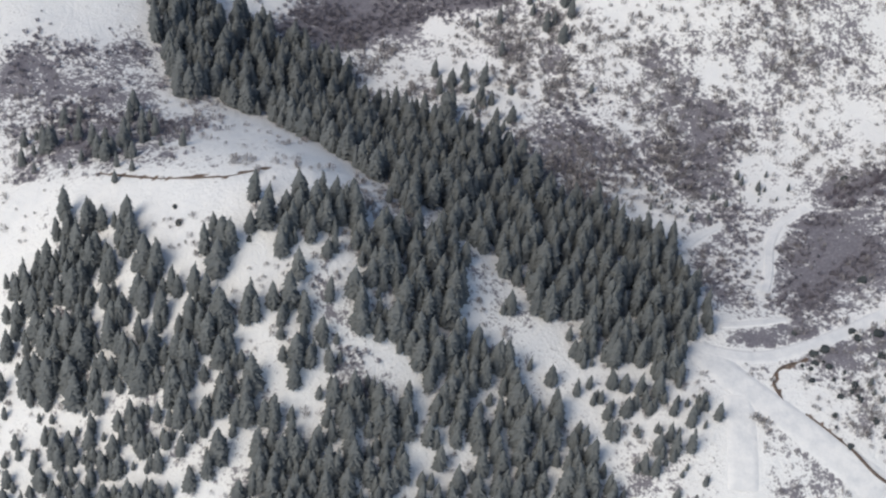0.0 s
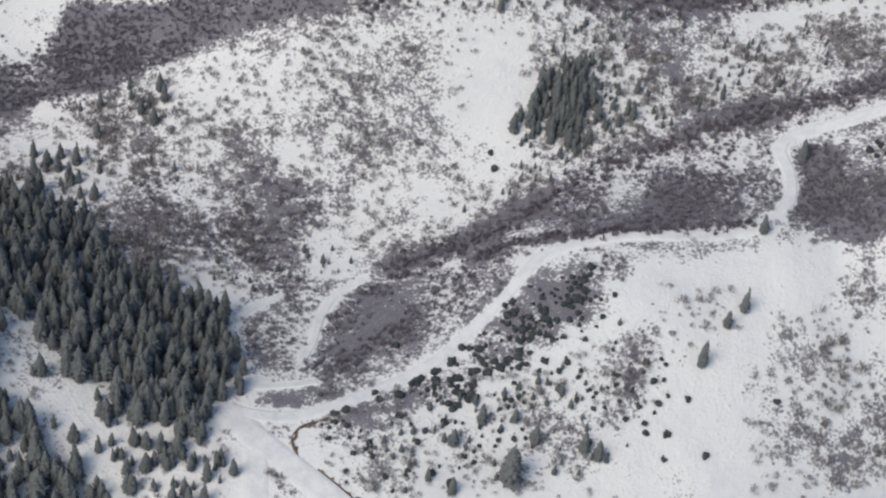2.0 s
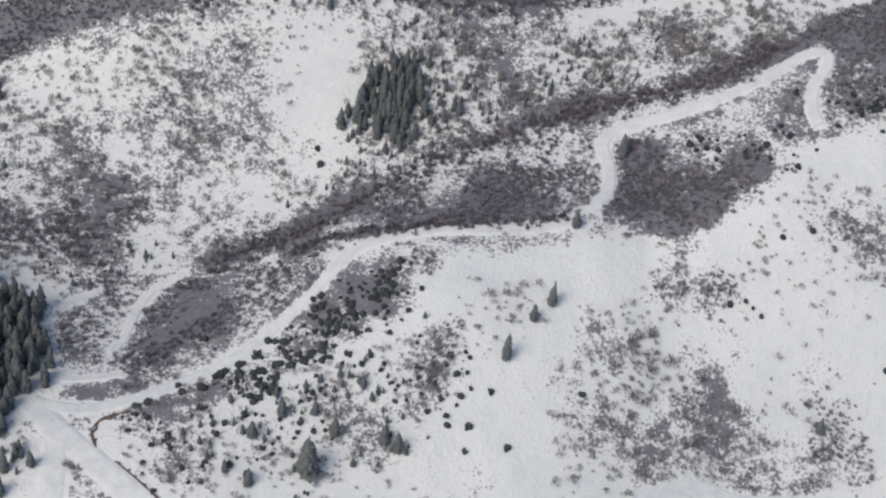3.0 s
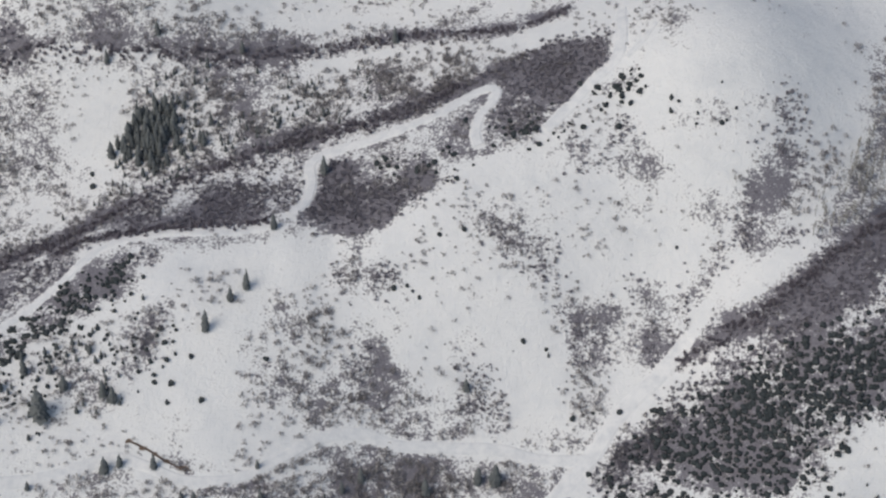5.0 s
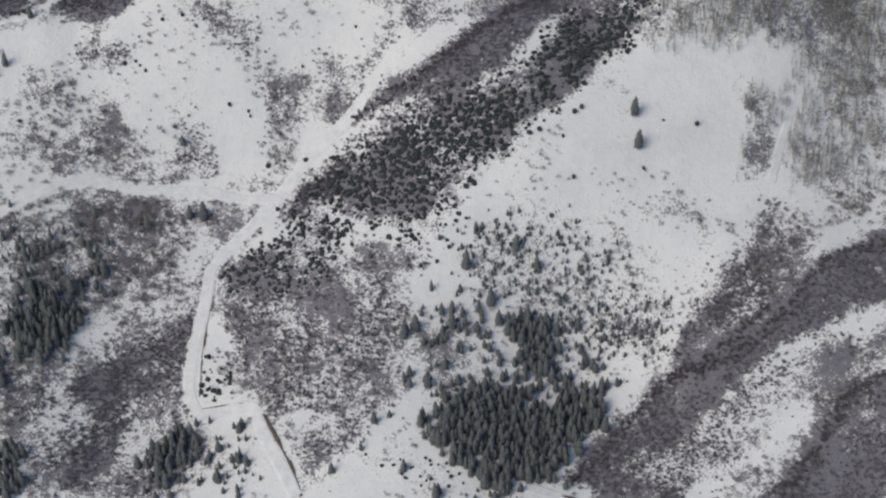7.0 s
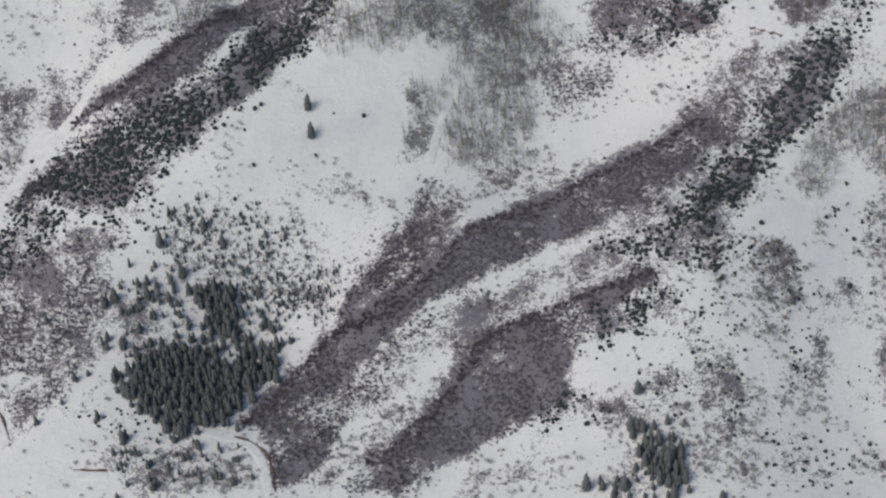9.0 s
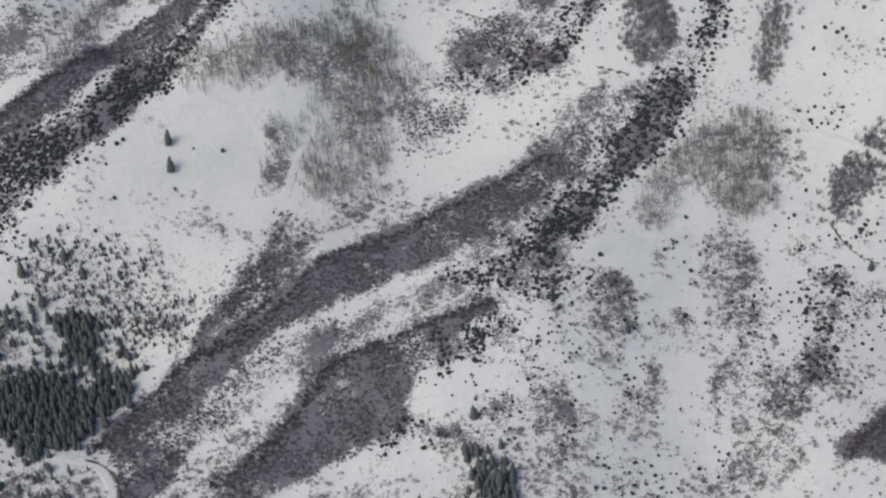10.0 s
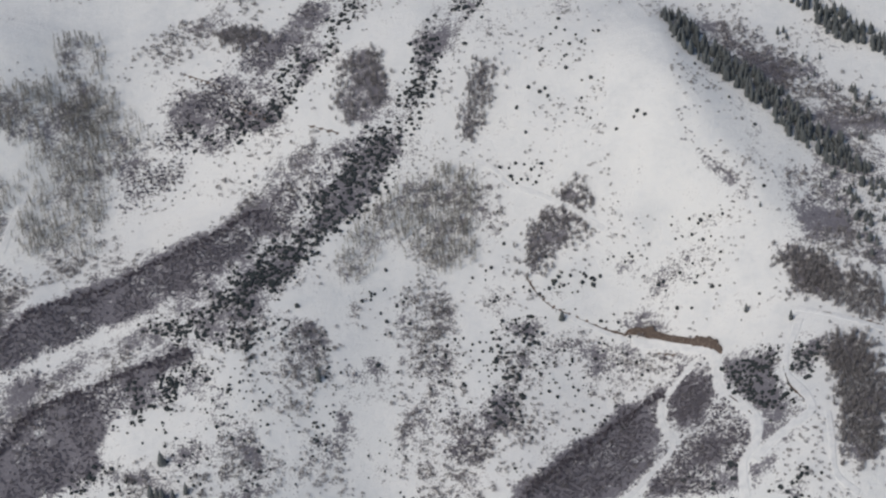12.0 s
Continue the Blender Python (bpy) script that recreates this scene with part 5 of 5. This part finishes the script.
def smooth_line(line, step):
    """A curve through the points, at even steps: places and sideways directions."""
    p = np.array([line[0], *line, line[-1]], float)
    out = []
    for a, b, c, d in zip(p, p[1:], p[2:], p[3:]):
        n = max(2, int(np.hypot(*(c - b)) / step))
        for u in np.arange(n) / n:
            out.append(0.5 * (2 * b + (c - a) * u + (2 * a - 5 * b + 4 * c - d) * u**2 + (3 * b - a - 3 * c + d) * u**3))
    out = np.array([*out, p[-1]])
    way = np.gradient(out, axis=0)
    way /= np.maximum(np.hypot(way[:, 0], way[:, 1])[:, None], 1e-6)
    return out, np.stack([-way[:, 1], way[:, 0]], -1)


def ribbon(name, rows, mat):
    """A strip from rows of cross-sections (n, k, 3)."""
    n, k, _ = rows.shape
    idx = np.arange(n * k).reshape(n, k)
    q = np.stack([idx[:-1, :-1], idx[:-1, 1:], idx[1:, 1:], idx[1:, :-1]], -1).reshape(-1, 4)
    return tri_mesh(name, rows.reshape(-1, 3), np.concatenate([q[:, [0, 1, 2]], q[:, [0, 2, 3]]]), mat, smooth=True)


for width, line in ROADS:
    mid, side = smooth_line(line, 0.7)
    w = width * (0.5 + 0.09 * (lattice(mid[:, 0], mid[:, 1], 4.0, 31) - 0.5))
    cross = []
    for across, up in ((-1.45, -0.1), (-1.0, 0.075), (-0.62, 0.09), (-0.42, 0.075), (0.0, 0.1), (0.42, 0.075), (0.62, 0.09), (1.0, 0.075), (1.45, -0.1)):
        at = mid + side * (w * across)[:, None]
        cross.append(np.stack([at[:, 0], at[:, 1], lie(at[:, 0], at[:, 1]) + up], -1))
    tagged(new("road", ribbon("road", np.stack(cross, 1), TRACK)), "snow-packed dirt track with two shallow wheel ruts", "road", kind="structure")

for high, line in BANKS:
    mid, side = smooth_line(line, 0.4)
    uphill = np.where(side[:, 1:] >= 0, 1.0, -1.0)
    fray = np.clip(3.4 * (rough_noise(mid[:, 0], mid[:, 1], 1.7, 51) - 0.34), 0.45 + 0.25 * (high > 0.65), 1.15)
    ends = np.clip(np.minimum(np.arange(len(mid)), np.arange(len(mid))[::-1]) / 3.0, 0.15, 1)
    cross = []
    for across, up in ((-0.35, -0.12), (-0.2, 0.1), (0.0, 0.45), (0.2, 0.8), (0.4, 0.75), (0.75, -0.25)):
        at = mid + side * uphill * (high * across * fray)[:, None]
        cross.append(np.stack([at[:, 0], at[:, 1], lie(mid[:, 0], mid[:, 1]) * 0.4 + lie(at[:, 0], at[:, 1]) * 0.6 + high * 0.75 * up * fray * ends], -1))
    tagged(new("earth_bank", ribbon("earth_bank", np.stack(cross, 1), EARTH)), "bare reddish-brown earth bank cut into the snowy slope", "bank", kind="structure")

# ---------------------------------------------------------------- what grows on it
rng = np.random.RandomState(5)
OPEN = [line for kind, line in AREAS if kind == "open"]
CLEAR = [line for kind, line in AREAS if kind == "clear"]


def strew(line, step, ragged, keep, clump, bunch, seed, feather=1.0, holes=()):
    """Places within an outline: a shaken grid, thinned so that they stand in clumps, clear of tracks."""
    px, py = np.array(line).T
    x, y = np.meshgrid(np.arange(px.min() - 1, px.max() + 1, step), np.arange(py.min() - 1, py.max() + 1, step))
    x, y = x.ravel() + rng.uniform(-0.95, 0.95, x.size) * step, y.ravel() + rng.uniform(-0.95, 0.95, y.size) * step
    ok = inside(x, y, line, ragged, rng.normal(0, feather, (2, x.size)))
    x, y = x[ok], y[ok]
    dense = rough_noise(x, y, clump, seed)
    ok = rng.rand(len(x)) < np.clip(keep + bunch * (dense - 0.5), 0.02 if keep < 0.9 else 1, 1)
    for hole in (*OPEN, *holes):
        ok &= ~inside(x, y, hole, 0.8)
    for width, track in ROADS:
        if ok.any():
            ok &= off_line(x, y, track)[0] > width * 0.5 + 0.15
    return x[ok], y[ok]


# kind: grid step, frayed edge, share kept, clump size, widths, heights, how clumped
RULES = {
    "forest": (0.85, 0.5, 1.6, 5.0, None, None, 0.0),
    "wood": (0.92, 0.6, 0.95, 4.0, None, None, 3.0),
    "stand": (0.62, 0.8, 0.95, 2.6, None, None, 3.0),
    "firs": (1.1, 0.8, 0.55, 4.0, None, None, 3.0),
    "firsmall": (0.85, 0.8, 0.5, 5.0, None, None, 3.0),
    "juniper": (0.52, 0.6, 0.85, 2.6, (0.35, 1.1), (0.35, 0.85), 3.0),
    "junipers": (0.62, 0.8, 0.5, 3.2, (0.35, 1.15), (0.4, 0.85), 4.5),
    "dots": (1.25, 1.2, 0.26, 5.0, (0.3, 0.75), (0.35, 0.75), 5.0),
    "scrub": (0.38, 1.0, 0.85, 3.5, (0.4, 0.9), (0.22, 0.5), 3.0),
    "scrubs": (0.45, 1.6, 0.55, 4.0, (0.35, 0.95), (0.22, 0.55), 5.0),
    "brushd": (0.7, 1.6, 0.5, 4.0, (0.45, 1.6), (0.3, 0.85), 6.0),
    "brush": (0.8, 1.8, 0.34, 4.5, (0.4, 1.4), (0.28, 0.75), 6.0),
    "aspen": (0.68, 0.8, 0.82, 2.0, (1.5, 2.3), (1.5, 2.4), 3.6),
    "grove": (0.55, 1.0, 0.85, 2.6, (0.6, 1.1), (0.8, 1.5), 2.2),
    "loose": (0.9, 0.0, 0.1, 5.0, (0.4, 1.0), (0.25, 0.6), 4.5),
}
STUFF = {
    "juniper": (JUNIPERS, JUNIPER, "juniper_scrub", "dense dark evergreen juniper bushes on shaded snow", "shrubs"),
    "junipers": (JUNIPERS, JUNIPER, "juniper_scrub", "scattered dark evergreen juniper bushes in snow", "shrubs"),
    "dots": (JUNIPERS, JUNIPER, "low_bushes", "small dark bushes dotted over open snow", "shrubs"),
    "scrub": (SCRUBS, SCRUB, "bare_scrub", "dense leafless purple-grey scrub oak on the slope", "scrub"),
    "scrubs": (SCRUBS, SCRUB, "bare_scrub", "leafless grey-brown scrub with snow between the stems", "scrub"),
    "brushd": (BRUSHES, TWIG, "brushwood", "mottled leafless brushwood half buried in snow", "brush"),
    "brush": (BRUSHES, TWIG, "brushwood", "sparse pale brushwood scattered over snow", "brush"),
    "loose": (BRUSHES, TWIG, "brushwood", "loose tufts of brushwood strewn over the snow", "brush"),
    "grove": (BRUSHES, TWIG, "aspen_grove", "dense grove of bare grey-brown aspens in snow", "trees"),
    "aspen": (ASPENS, ASPEN, "aspen_grove", "grove of slender bare grey aspen stems in snow", "trees"),
}
conifers = [(x, y, h, 0) for x, y, h in LONE]
bush_meshes = [tri_mesh("juniper_bush", v, f, JUNIPER) for v, f in JUNIPERS]
bushes = 0


def bush(x, y, w, h):
    ob = new("juniper_bush", bush_meshes[rng.randint(0, 6)])
    ob.matrix_basis = Matrix.LocRotScale((x, y, float(lie(x, y))), Euler((0, 0, rng.uniform(0, 6.3))), Vector((w, w, h)))
    tagged(ob, ("small" if w < 0.6 else "broad") + " dark evergreen bush on open snow", "bush", "bushes on the open snow")


for x, y in BUSHES:
    w = rng.uniform(0.5, 0.9)
    bush(x, y, w, w * rng.uniform(0.9, 1.3))

WHOLE = ((-120, 4), (270, 4), (270, 150), (-120, 150))
for n, (kind, line) in enumerate([*AREAS, ("loose", WHOLE)]):
    if kind in ("open", "clear", "thin"):
        continue
    step, ragged, keep, clump, wide, high, bunch = RULES[kind]
    x, y = strew(line, step, ragged, keep, clump, bunch, 100 + n, {"forest": 0.3, "wood": 0.5, "stand": 0.9, "scrub": 0.6, "scrubs": 0.9, "grove": 0.8, "aspen": 0.5}.get(kind, 1.1), CLEAR if kind == "loose" else ())
    if not len(x):
        continue
    if wide is None:
        west = np.mean([p[0] for p in line]) < -40
        low, top = {"forest": (1.5, 3.9) if west else (1.5, 2.6), "wood": (1.4, 3.6), "stand": (1.6, 3.1), "firs": (0.9, 2.7) if west else (0.8, 2.2), "firsmall": (0.5, 1.2)}[kind]
        conifers += [(a, b, low + (top - low) * rng.rand() ** 1.3, 1) for a, b in zip(x, y)]
        continue
    protos, mat, name, label, category = STUFF[kind]
    k = len(x)
    if kind == "dots" and bushes + k <= 130:
        bushes += k
        for a, b in zip(x, y):
            bush(a, b, rng.uniform(*wide), rng.uniform(*high))
        continue
    grown = rng.rand(k) ** 1.6
    size = np.stack([wide[0] + (wide[1] - wide[0]) * grown, high[0] + (high[1] - high[0]) * np.clip(grown + rng.normal(0, 0.15, k), 0, 1)], -1)
    v, f = strewn(np.stack([x, y, lie(x, y)], -1), rng.uniform(0, 6.3, k), size, protos, rng.randint(0, len(protos), k))
    tagged(new(name, tri_mesh(name, v, f, mat)), label, category, kind="stuff")

# thickets along the creases where the gullies run
for n, (width, line) in enumerate(HEDGES):
    mid, side = smooth_line(line, 0.2)
    k = len(mid)
    p = mid + side * np.abs(rng.normal(0, 0.75 * width, (k, 1))) * np.where(side[:, 1:] > 0, -1, 1) + rng.normal(0, 0.2, (k, 2))
    size = np.stack([rng.uniform(0.5, 1.0, k), rng.uniform(0.4, 0.85, k)], -1)
    v, f = strewn(np.stack([p[:, 0], p[:, 1], lie(p[:, 0], p[:, 1])], -1), rng.uniform(0, 6.3, k), size, SCRUBS, rng.randint(0, 6, k))
    tagged(new("gully_thicket", tri_mesh("gully_thicket", v, f, THICKET)), "dark leafless thicket along a snowy gully", "scrub", kind="stuff")

# conifers: the nearest are trees of their own, the rest stand in one wood
conifers.sort(key=lambda c: (c[3], c[0] + 0.8 * c[1]))
single, rest = conifers[:300], conifers[300:]
crown_meshes = [tri_mesh("crown", v, f, NEEDLE) for v, f in CROWNS]
trunk_mesh = tri_mesh("trunk", *TRUNK_SHAPE, BARK)
for k, (x, y, h, alone) in enumerate(single):
    tree = new("conifer")
    tree.matrix_basis = Matrix.LocRotScale((x, y, float(lie(x, y))), Euler((0, 0, rng.uniform(0, 6.3))), Vector((h * rng.uniform(0.8, 1.1),) * 2 + (h,)))
    for name, me in (("crown", crown_meshes[k % 6]), ("trunk", trunk_mesh)):
        new(name, me).parent = tree
    size = "tall" if h > 3.2 else "medium-sized" if h > 1.8 else "small"
    tagged(tree, f"{size} dark green conifer standing in snow", "tree", "conifers on the mountainside")
x, y, h = (np.array(c) for c in list(zip(*rest))[:3])
size = np.stack([h * rng.uniform(0.75, 1.1, len(h)), h], -1)
v, f = strewn(np.stack([x, y, lie(x, y)], -1), rng.uniform(0, 6.3, len(h)), size, FIRS, rng.randint(0, 6, len(h)))
tagged(new("conifer_wood", tri_mesh("conifer_wood", v, f, NEEDLE)), "dark green conifer woods on the snowy mountainside", "trees", kind="stuff")
